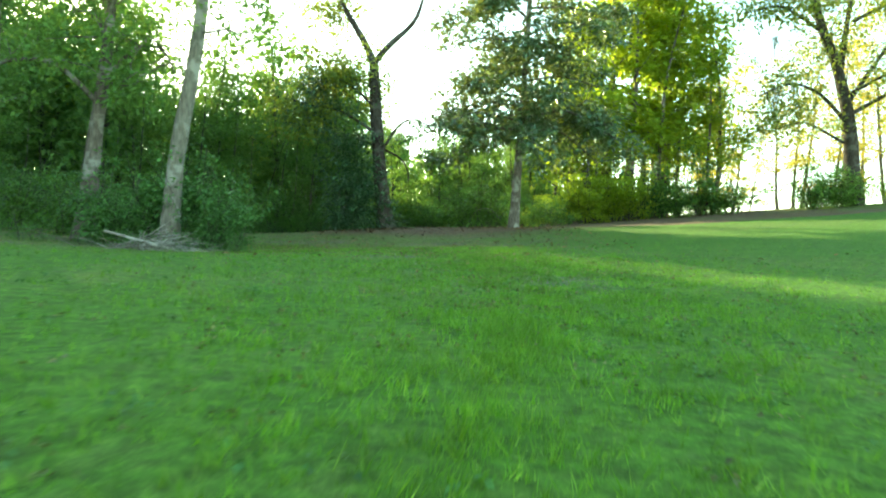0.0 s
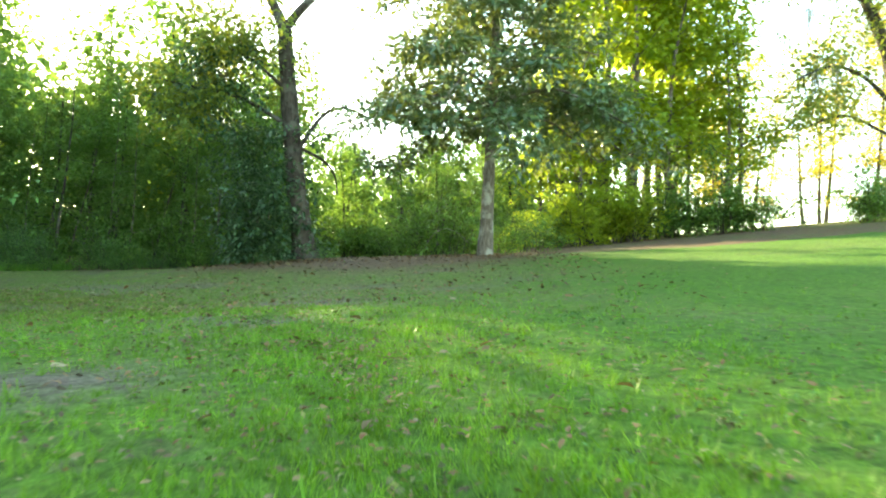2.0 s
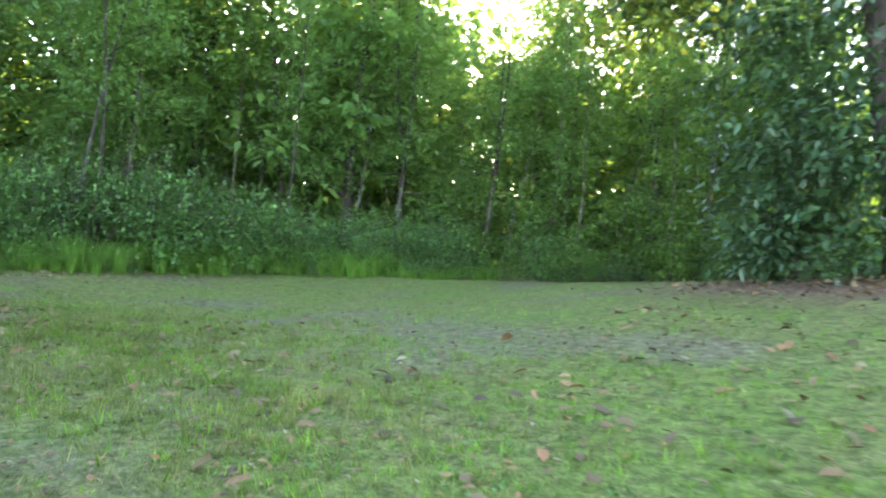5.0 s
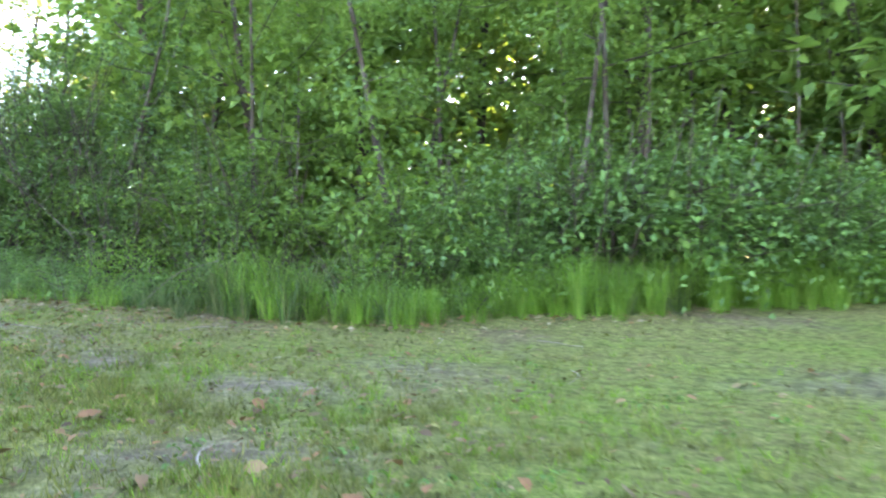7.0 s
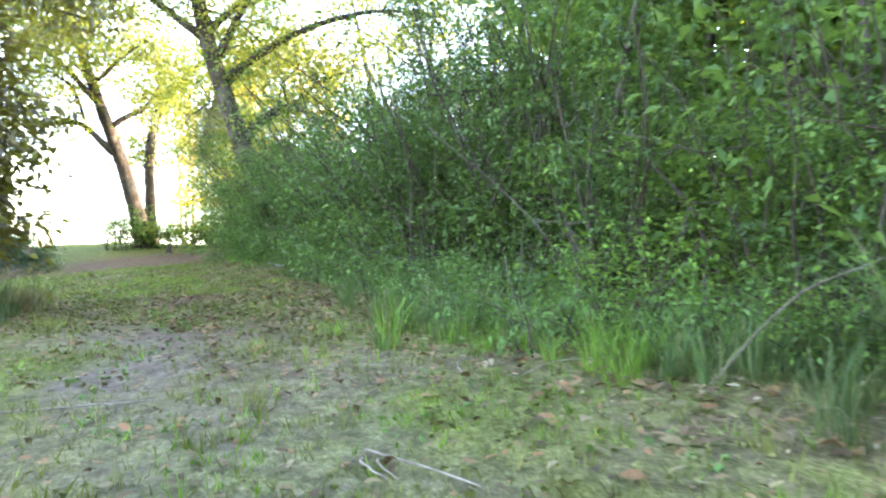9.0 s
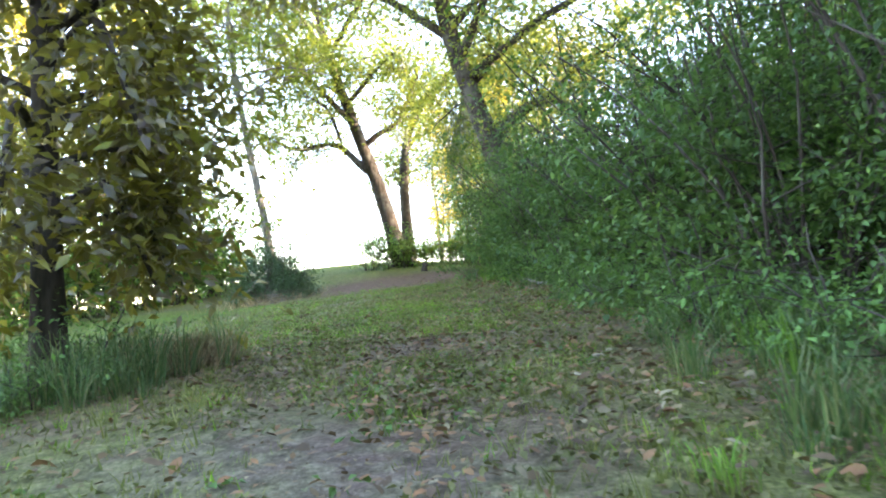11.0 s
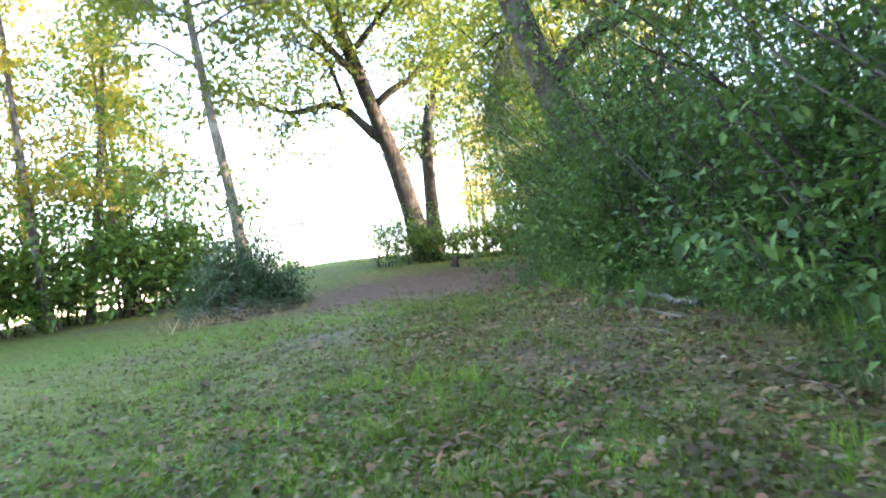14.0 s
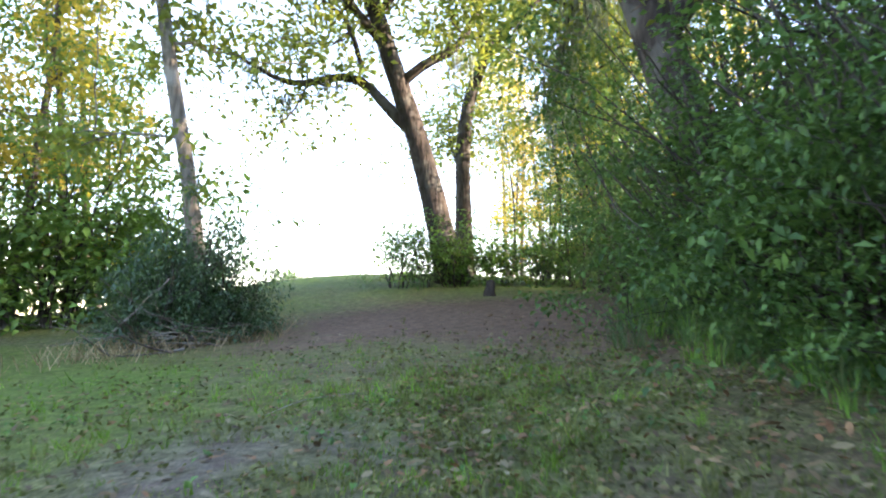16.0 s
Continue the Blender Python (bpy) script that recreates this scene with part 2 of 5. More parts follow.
TALLGRASS = leaf_material("tall_blade", [(0.035, 0.1, 0.014), (0.07, 0.18, 0.022), (0.12, 0.26, 0.034), (0.2, 0.3, 0.07)], (0.22, 0.42, 0.04), 0.32, 0.6)
# darker tall blade: varied tussocks, and shade put into the colour along the hedge
SHADEGRASS = leaf_material("shade_dulled_blade", [(0.018, 0.045, 0.014), (0.035, 0.085, 0.026), (0.06, 0.12, 0.036), (0.15, 0.16, 0.07)], (0.12, 0.22, 0.05), 0.22, 0.6)
STRAW = leaf_material("straw", [(0.2, 0.14, 0.07), (0.32, 0.24, 0.13), (0.45, 0.36, 0.22)], (0.35, 0.3, 0.16), 0.15, 0.8)
FALLEN = leaf_material("dry_leaf", [(0.025, 0.017, 0.01), (0.08, 0.053, 0.03), (0.13, 0.095, 0.046), (0.2, 0.095, 0.042), (0.17, 0.14, 0.07), (0.38, 0.35, 0.25)], (0.3, 0.2, 0.08), 0.1, 0.7)
BARK = bark_material("grey_bark", (0.06, 0.048, 0.04), (0.17, 0.145, 0.12), (0.25, 0.24, 0.21))
DARKBARK = bark_material("dark_bark", (0.024, 0.02, 0.017), (0.075, 0.062, 0.053), (0.09, 0.085, 0.074))
PALEBARK = bark_material("pale_bark", (0.1, 0.088, 0.07), (0.21, 0.19, 0.16), (0.28, 0.27, 0.235))
PALELOG = bark_material("peeled_log", (0.06, 0.053, 0.044), (0.16, 0.15, 0.13), (0.24, 0.232, 0.215), scale=5)
DEADWOOD = bark_material("dead_wood", (0.12, 0.105, 0.085), (0.29, 0.265, 0.225), (0.36, 0.34, 0.3))


def ground_material():
    m, n, l, p = material("ground")
    coord = n.new("ShaderNodeTexCoord")

    def tex(scale, detail=5):
        t = n.new("ShaderNodeTexNoise")
        t.inputs["Scale"].default_value, t.inputs["Detail"].default_value = scale, detail
        l.new(coord.outputs["Object"], t.inputs["Vector"])
        return t.outputs["Fac"]

    def attr(name):
        a = n.new("ShaderNodeAttribute")
        a.attribute_name = name
        return a.outputs["Fac"]

    def mixed(fac, a, b):
        x = n.new("ShaderNodeMix")
        x.data_type = "RGBA"
        l.new(fac, x.inputs["Factor"])
        l.new(a, x.inputs["A"])
        l.new(b, x.inputs["B"])
        return x.outputs["Result"]

    def sharp(fac, mask, width=0.25):
        """The mask, broken up by the noise."""
        s = n.new("ShaderNodeMath")
        s.operation = "ADD"
        l.new(fac, s.inputs[0])
        l.new(mask, s.inputs[1])
        r = n.new("ShaderNodeMapRange")
        r.inputs["From Min"].default_value, r.inputs["From Max"].default_value = 1 - width, 1 + width
        l.new(s.outputs[0], r.inputs["Value"])
        return r.outputs["Result"]
    grit, mid, big = tex(70, 6), tex(6, 6), tex(0.9, 3)
    clump = tex(26, 6)
    both = n.new("ShaderNodeMix")
    both.inputs["Factor"].default_value = 0.4
    l.new(grit, both.inputs["A"])
    l.new(clump, both.inputs["B"])
    fine = both.outputs["Result"]
    lush = ramp(n, [(0.3, (0.014, 0.036, 0.005)), (0.5, (0.05, 0.12, 0.011)), (0.7, (0.13, 0.24, 0.028))])
    l.new(fine, lush.inputs["Fac"])
    lush2 = ramp(n, [(0.3, (0.055, 0.13, 0.012)), (0.7, (0.095, 0.18, 0.02))])
    l.new(big, lush2.inputs["Fac"])
    half = n.new("ShaderNodeValue")
    half.outputs[0].default_value = 0.3
    green = mixed(half.outputs[0], lush.outputs["Color"], lush2.outputs["Color"])
    dry = ramp(n, [(0.3, (0.028, 0.036, 0.01)), (0.5, (0.105, 0.12, 0.036)), (0.7, (0.235, 0.225, 0.095))])
    l.new(fine, dry.inputs["Fac"])
    dirt = ramp(n, [(0.3, (0.055, 0.042, 0.034)), (0.5, (0.12, 0.096, 0.08)), (0.62, (0.17, 0.14, 0.12)), (0.74, (0.29, 0.26, 0.235))])
    l.new(fine, dirt.inputs["Fac"])
    litter = ramp(n, [(0.25, (0.035, 0.022, 0.014)), (0.5, (0.11, 0.07, 0.045)), (0.75, (0.22, 0.15, 0.1))])
    l.new(fine, litter.inputs["Fac"])
    c = mixed(sharp(mid, attr("lush"), 0.45), dry.outputs["Color"], green)
    c = mixed(sharp(mid, attr("dirt"), 0.4), c, dirt.outputs["Color"])
    c = mixed(sharp(mid, attr("litter"), 0.3), c, litter.outputs["Color"])
    tone = n.new("ShaderNodeHueSaturation")
    turf = n.new("ShaderNodeMapRange")
    turf.inputs["From Min"].default_value, turf.inputs["From Max"].default_value = 0.3, 0.7
    turf.inputs["To Min"].default_value, turf.inputs["To Max"].default_value = 0.6, 1.4
    l.new(tex(11, 8), turf.inputs["Value"])
    l.new(turf.outputs["Result"], tone.inputs["Value"])
    l.new(c, tone.inputs["Color"])
    l.new(tone.outputs["Color"], p.inputs["Base Color"])
    p.inputs["Roughness"].default_value = 0.95
    p.inputs["Specular IOR Level"].default_value = 0.15
    bump = n.new("ShaderNodeBump")
    bump.inputs["Strength"].default_value, bump.inputs["Distance"].default_value = 0.8, 0.012
    l.new(grit, bump.inputs["Height"])
    l.new(bump.outputs[0], p.inputs["Normal"])
    return m


GROUND = ground_material()

# ---- the ground ----
# foot of the woods' edge, from the leaning vine tree round the bend and along the track
EDGE = np.array([(-4.6, 30.6), (-8, 30.8), (-11, 30.4), (-13, 29), (-14.3, 27), (-14.9, 24.5), (-14.8, 22), (-15.0, 20.2), (-15.6, 18.8), (-16.6, 17.5),
                 (-18.3, 16.2), (-20.4, 14.7), (-22.2, 13.3), (-23.8, 11.9), (-25, 10.5), (-26.3, 9.3), (-29, 8.2), (-33, 6.6), (-38, 4.5)])


def edge_away(x, y):
    """Distance from the edge line; positive on the woods' side."""
    x, y = np.asarray(x, float), np.asarray(y, float)
    best, sign = np.full(x.shape, 1e9), np.zeros(x.shape)
    for (ax, ay), (bx, by) in zip(EDGE[:-1], EDGE[1:]):
        dx, dy = bx - ax, by - ay
        u = np.clip(((x - ax) * dx + (y - ay) * dy) / (dx * dx + dy * dy), 0, 1)
        ex, ey = x - ax - u * dx, y - ay - u * dy
        d = np.hypot(ex, ey)
        s = np.where(dx * ey - dy * ex < 0, 1, -1)
        sign = np.where(d < best, s, sign)
        best = np.minimum(best, d)
    return best * sign


def near(x, y, px, py, r):
    return np.exp(-((x - px) ** 2 + (y - py) ** 2) / (2 * r * r))


def covers(x, y):
    """How lush, bare and littered the ground is at each place, in 0..1."""
    e = edge_away(x, y)
    n1, n2 = fractal(x * 0.35, y * 0.35, 3), fractal(x * 0.8, y * 0.8, 21)
    lawn = np.maximum(step(23, 11, y - 0.5 * x * (x < 0)) * step(-11, -5, x + 7 * (n1 - 0.5)), step(0, 5, x) * step(34, 26, y - 0.5 * x))
    lawn = np.maximum(lawn, 0.75 * near(x, y, -20, 4.8, 3.0))
    lawn = np.maximum(lawn, 0.95 * np.maximum(near(x, y, -34, -3, 5.5), near(x, y, -29.6, -1.4, 2.4)))
    lawn = np.maximum(lawn, 0.7 * near(x, y, -4, 42, 5))
    lawn = np.maximum(lawn, 0.6 * near(x, y, -22.5, 7.2, 1.6))
    lawn = np.maximum(lawn, 0.55 * near(x, y, -19.5, 12.5, 1.3))
    n3 = fractal(x * 1.7, y * 1.7, 41)
    lush = np.clip(0.24 + 0.02 * step(-14, -11, x) + 0.68 * lawn + (0.15 + 0.35 * lawn) * (n1 - 0.5) * 1.4 + (0.75 - 0.4 * lawn) * (n3 - 0.5) - 0.16 * step(-11, -15, x) * (1 - lawn), 0, 1)
    dirt = np.clip(0.48 * step(0.48, 0.74, n2) * (1 - 0.75 * lawn) * step(40, 34, y), 0, 1)
    dirt = np.maximum(dirt, 0.8 * near(x, y, 1.05, 8.0, 0.4))
    for px, py, pr in ((-0.6, 14.1, 0.55), (-1.45, 14.9, 0.45), (-6.5, 20.6, 0.5), (-9.25, 20.1, 0.6), (-8.4, 22.6, 0.5), (-15.9, 16.2, 0.7), (-13.2, 17.4, 0.6), (-12.9, 19.3, 0.33), (-10.5, 20.05, 0.35), (-12.0, 20.3, 0.3), (-15.1, 16.6, 0.7), (-0.95, 17.7, 0.9), (-1.0, 11.6, 0.5), (-17.8, 14.85, 0.5), (-22.2, 9.9, 0.6)):
        dirt = np.maximum(dirt, 0.85 * near(x, y, px, py, pr) * step(0.2, 0.5, n2))
    dirt = np.maximum(dirt, 0.85 * near(x, y, 0.95, 7.3, 0.38))
    dirt = np.maximum(dirt, 0.65 * near(x, y, -14.6, 17.3, 1.5) * step(0.3, 0.55, n2))
    lit = 0.9 * near(x, y, -3, 27.3, 1.9) + 0.85 * near(x, y, 1.9, 27.8, 1.7) + 0.5 * near(x, y, -0.3, 26.4, 2.4)
    lit += 0.75 * near(x, y, -27.6, 5.6, 1.6) + 0.5 * near(x, y, -26.2, 8.2, 1.6) + 0.4 * near(x, y, -24.6, 4.4, 1.5) + 0.5 * near(x, y, -16.4, 13.6, 1.3)
    lit += 0.3 * step(-2.2, -0.3, e) * (e < 4) + 0.75 * step(0.3, 1.5, e) * step(30, 20, e)
    lit += 0.2 * step(-14, -17, x) * near(x, y, -21, 11.5, 5)
    lit = np.clip(lit + 0.5 * (n2 - 0.5), 0, 0.95)
    return lush, dirt, lit


def spread(lo, hi, fine, far, n):
    core = np.arange(lo, hi + 1e-6, fine)
    grow = np.geomspace(fine, far, n)
    return np.r_[lo - grow[::-1], core, hi + grow]


gx, gy = spread(-34, 20, 0.36, 900, 26), spread(-4, 46, 0.36, 900, 26)
X, Y = np.meshgrid(gx, gy, indexing="ij")
Z = land(X, Y) + 0.05 * (fractal(X * 0.9, Y * 0.9, 5) - 0.5) + 0.03 * (noise2(X * 3, Y * 3, 9) - 0.5)
nx, ny = X.shape
ii, jj = np.meshgrid(np.arange(nx - 1), np.arange(ny - 1), indexing="ij")
quads = np.stack([ii * ny + jj, (ii + 1) * ny + jj, (ii + 1) * ny + jj + 1, ii * ny + jj + 1], -1).reshape(-1, 4)
ground = solid("ground", np.stack([X, Y, Z], -1).reshape(-1, 3), quads, GROUND, smooth=True)
tagged(ground, "mown lawn with bare sandy patches and leaf litter", "ground", kind="structure")
for key, values in zip(("lush", "dirt", "litter"), covers(X, Y)):
    at = ground.data.attributes.new(key, "FLOAT", "POINT")
    at.data.foreach_set("value", values.astype(np.float32).ravel())


# ---- plants: builders ----
def thing(name, label, category, group="", kind=""):
    return tagged(new(name), label, category, group, kind)


def part(name, geo, mat, parent, label="", smooth=False):
    """One mesh under a thing or under a part."""
    return solid(name, geo[0], geo[1], mat, parent, label, smooth)


def crown_tufts(rng, limbs, tufts, spread_r, low=0.35):
    """Places for tufts of leaves along the outer stretch of the limbs."""
    c = []
    for k in range(tufts):
        limb = limbs[k % len(limbs)]
        u = rng.uniform(low, 1.0) * (len(limb) - 1)
        i = min(int(u), len(limb) - 2)
        c.append(limb[i] + (limb[i + 1] - limb[i]) * (u - i) + rng.normal(size=3) * spread_r * np.array([1, 1, 0.6]))
    return np.array(c)


def woodland_tree(rng, name, label, height, radius, clear, reach, tufts, per, leaf, bark, foliage, lean=0.04, tuft_r=0.45, group="trees of the woods", droop=0.12):
    """A tree with a crooked trunk, limbs and a ragged crown, its foot at the origin."""
    root = thing(name, label, "tree", group)
    trunk = wander(rng, (0, 0, -0.25), (rng.normal() * lean, rng.normal() * lean, 1), height + 0.25, 9, 0.05, 0.05)
    t = np.linspace(0, 1, 9)
    stems = [tube(trunk, radius * (1 - 0.85 * t) + 0.35 * radius * np.exp(-t * 14), 6, rng, 0.05)]
    limbs = []
    for k in range(max(8, int(height * 1.7))):
        u = clear + (1 - clear) * (k + rng.uniform()) / max(8, int(height * 1.7))
        i = min(int(u * 8), 7)
        s = trunk[i] + (trunk[i + 1] - trunk[i]) * (u * 8 - i)
        a = k * 2.4 + rng.uniform(-0.5, 0.5)
        ln = reach * (1.05 - 0.65 * u) * rng.uniform(0.6, 1.25)
        limb = wander(rng, s, (math.cos(a), math.sin(a), rng.uniform(-0.1, 0.6)), ln, 5, 0.2, 0.06)
        limbs.append(limb)
        stems.append(tube(limb, np.linspace(radius * 0.35 * (1.1 - u), 0.006, 5), 4))
    part("trunk", joined(stems), bark, root, smooth=True)
    limbs.append(trunk[-3:])
    c = crown_tufts(rng, limbs, tufts, 0.3)
    part("crown", leaves(rng, c, rng.uniform(0.6, 1.3, tufts) * tuft_r, per, leaf, leaf * 0.55, droop=droop, flat=0.62, loose=0.6), foliage, root)
    return root


def shrub(rng, name, label, height, reach, tufts, per, leaf, foliage, category="shrub", group="", tuft_r=0.3, stems_n=9, bark=None, straight=0.0):
    """A many-stemmed bush, its foot at the origin."""
    root = thing(name, label, category, group)
    limbs = []
    for k in range(stems_n):
        a = k * 2.4 + rng.uniform(-0.4, 0.4)
        out = rng.uniform(0.1, 0.75) * reach / height * (1 - straight)
        limb = wander(rng, (0.12 * math.cos(a), 0.12 * math.sin(a), -0.12), (out * math.cos(a), out * math.sin(a), 1), height * rng.uniform(0.7, 1.05), 6, 0.16, 0.0)
        limbs.append(limb)
        stem = [tube(limb, np.linspace(0.007 + 0.003 * height, 0.004, 6), 4)]
        for _ in range(2):
            i = rng.integers(1, 4)
            side = wander(rng, limb[i], (rng.normal(), rng.normal(), 0.3), reach * rng.uniform(0.4, 0.8), 4, 0.2, 0.02)
            limbs.append(side)
            stem.append(tube(side, np.linspace(0.004 + 0.0016 * height, 0.0025, 4), 3))
        part("stem", joined(stem), bark or DARKBARK, root)
    c = crown_tufts(rng, limbs, tufts, 0.12 + 0.1 * reach, 0.2)
    c[:, 2] = np.maximum(c[:, 2], 0.1)
    part("foliage", leaves(rng, c, rng.uniform(0.6, 1.3, tufts) * tuft_r, per, leaf, leaf * 0.55), foliage, root)
    return root


def standing(x, y, turn=0.0, scale=1.0, tilt=0.0, tall=1.0, sink=0.0):
    """A pose on the ground."""
    return Matrix.LocRotScale((x, y, float(land(x, y)) - sink), Euler((radians(tilt), 0, radians(turn))), (scale, scale, scale * tall))


def planted(kinds, poses):
    """Each pose gets one of the kinds; the first of each kind is the original itself."""
    first = {}
    for k, m in poses:
        if k in first:
            copy_thing(kinds[k], m)
        else:
            first[k] = m
    for k, ob in enumerate(kinds):
        if k in first:
            ob.matrix_basis = first[k]
        else:
            for o in (*ob.children_recursive, ob):
                bpy.data.objects.remove(o)


def limbed_tree(rng, name, label, trunk, r0, r1, limbs, foliage, tufts, per, leaf, bark, tuft_r=0.4, twigs=3, spread_r=0.35, crown_label="", width=0.55, oval=False, upper=None):
    """A single tree built along given lines: trunk, each main limb, and a crown of leaves at the twigs. Lines are world places."""
    root = thing(name, label, "tree")
    base = np.asarray(trunk[0], float)
    root.location = base
    tl = bent(np.asarray(trunk, float) - base, 18)
    t = np.linspace(0, 1, 18)
    part("trunk", tube(np.r_[[tl[0] - (0, 0, 0.3)], tl], np.r_[r0 * 1.5, r0 * (1 - t) + r1 * t + 0.45 * r0 * np.exp(-t * 16)], 12, rng, 0.04), bark, root, smooth=True)
    ends = [tl[-5:]]
    for pts, ra, rb_, *bare in limbs:
        line = bent(np.asarray(pts, float) - base, 12)
        limb = part("limb", tube(line, np.linspace(ra, rb_, 12), 8, rng, 0.05), bark, root, smooth=True)
        if bare:
            continue
        ends.append(line[4:])
        for _ in range(twigs):
            i = rng.integers(4, 12)
            tw = wander(rng, line[i], rng.normal(size=3) + (0, 0, 0.25), rng.uniform(0.8, 2.0), 6, 0.28, 0.03)
            part("twig", tube(tw, np.linspace(rb_ * 0.7 + 0.006, 0.005, 6), 4), bark, limb)
            ends.append(tw)
    for _ in range(twigs * 2 if upper is None else upper):
        i = rng.integers(10, 18)
        tw = wander(rng, tl[i], rng.normal(size=3) + (0, 0, 0.2), rng.uniform(0.9, 2.0), 6, 0.28, 0.03)
        part("twig", tube(tw, np.linspace(r1 * 0.3 + 0.006, 0.005, 6), 4), bark, root)
        ends.append(tw)
    c = crown_tufts(rng, ends, tufts, spread_r, 0.25)
    part("crown", leaves(rng, c, rng.uniform(0.6, 1.3, tufts) * tuft_r, per, leaf, leaf * width, oval=oval, flat=0.72, loose=1.0), foliage, root, crown_label)
    return root


rng = np.random.default_rng(11)

# ---- woods along the edge ----
seg = np.linalg.norm(np.diff(EDGE, axis=0), axis=1)
run = np.r_[0, np.cumsum(seg)]


def edge_at(s):
    """Place on the edge line at s metres along it, and the way into the woods."""
    i = min(int(np.searchsorted(run, s, "right")) - 1, len(seg) - 1)
    d = (EDGE[i + 1] - EDGE[i]) / seg[i]
    return EDGE[i] + d * (s - run[i]), np.array([d[1], -d[0]])


saplings = [
    woodland_tree(rng, "woodland_tree", "slender grey-stemmed young tree with light green leaves", 7.6, 0.032, 0.28, 1.5, 85, 25, 0.12, BARK, WOOD),
    woodland_tree(rng, "woodland_tree", "young broadleaf tree with a dark stem in dense woods", 7.0, 0.07, 0.2, 1.8, 105, 25, 0.12, DARKBARK, WOOD),
    woodland_tree(rng, "woodland_tree", "thin dark-stemmed tree with a sparse green crown", 8.6, 0.046, 0.3, 1.4, 85, 25, 0.12, DARKBARK, WOOD),
    woodland_tree(rng, "woodland_tree", "leaning young tree with yellow-green leaves", 6.4, 0.038, 0.25, 1.7, 90, 25, 0.12, BARK, WOOD, 0.1),
    woodland_tree(rng, "woodland_tree", "slender young tree beside the track, shade put into its small dark leaves", 6.8, 0.05, 0.16, 1.5, 115, 28, 0.08, DARKBARK, SHADED, tuft_r=0.32),
    woodland_tree(rng, "woodland_tree", "thin leafy tree leaning over the track", 6.0, 0.045, 0.14, 1.6, 115, 34, 0.058, DARKBARK, SHRUB, 0.08, tuft_r=0.32),
]
big_trees = [
    woodland_tree(rng, "forest_tree", "tall broadleaf tree far back in the woods", 9.0, 0.14, 0.15, 2.4, 92, 16, 0.3, DARKBARK, WOOD, tuft_r=0.6),
    woodland_tree(rng, "forest_tree", "tall tree with a dense dark green crown", 8.2, 0.12, 0.06, 2.6, 96, 16, 0.31, DARKBARK, WOOD, tuft_r=0.65),
    woodland_tree(rng, "forest_tree", "tall tree with sunlight put into its yellow-green crown colour", 9.4, 0.13, 0.2, 2.3, 98, 16, 0.28, BARK, SUNNY, tuft_r=0.6),
    woodland_tree(rng, "forest_tree", "tall slim tree with warm sunlight put into its leaf colour", 9.6, 0.1, 0.16, 1.9, 110, 29, 0.142, BARK, SUN_GILT, tuft_r=0.4),
]
poses_s, poses_b = [], []


def filled(pitch, near_by, far_by, x0, x1, y0, y1):
    """Uneven rows of places in the woods, between two distances from the edge."""
    out = []
    for i in np.arange(x0, x1, pitch):
        for j in np.arange(y0, y1, pitch):
            x, y = i + rng.uniform(-0.45, 0.45) * pitch, j + rng.uniform(-0.45, 0.45) * pitch
            e = float(edge_away(x, y))
            if near_by < e < far_by and not (x > -5.2 and y < 46):
                out.append((x, y))
    return out


def open_above(x, y):
    """Whether a place lies in the stretch beyond the bend where only a low hedge stands."""
    return math.degrees(math.atan2(-(x + 13.5), y - 18.6)) > 111


rng = np.random.default_rng(21)
for x, y in filled(2.05, 1.7, 6.3, -34, -4, 8, 38):
    k = int(rng.integers(0, 4))
    sc = rng.uniform(0.8, 1.08)
    if x < -14.5 and y < 21:
        k = 4 if x < -17.6 else 5
        if open_above(x, y):
            if rng.uniform() < 0.7:
                continue
            sc *= 0.42
    poses_s.append((k, standing(x, y, rng.uniform(0, 360), sc, rng.normal() * 3)))
rng = np.random.default_rng(22)
for x, y in filled(3.0, 6.8, 10.5, -33, -4, 12, 48):
    if open_above(x, y):
        continue
    poses_b.append((int(rng.choice([0, 1, 1, 2])), standing(x, y, rng.uniform(0, 360), rng.uniform(0.85, 1.15) if y > 18 else rng.uniform(0.75, 0.95), rng.normal() * 2)))
# taller trees further back, some added only to keep low sun off the lawn
rng = np.random.default_rng(23)
for x, y, sc in ((-19, 27, 1.1), (-18, 31, 1.15), (-21.5, 29.5, 1.2), (-16, 34, 1.15), (-20, 34, 1.2), (-23.5, 25.5, 1.15), (-22.5, 22.5, 1.1), (-25.5, 28.5, 1.2), (-26, 22, 1.1), (-24.5, 33, 1.2), (-12.5, 36, 1.1),
                 (-29, 26, 1.15), (-28.5, 20, 1.1), (-9, 36.5, 1.25), (-7.6, 38.5, 0.95), (-6.0, 37.4, 0.75), (-27.5, 18.0, 1.1), (-29.5, 16.5, 1.1), (-24.5, 19.5, 1.0), (-15.6, 31.3, 1.25), (-17.2, 33.4, 1.3), (-18.4, 35.4, 1.3), (-22.3, 18.6, 0.95), (-20.9, 20.4, 0.95), (-25.6, 17.4, 1.0), (-19.8, 29.4, 1.3)):
    poses_b.append((int(rng.choice([0, 1, 1])), standing(x, y, rng.uniform(0, 360), sc)))
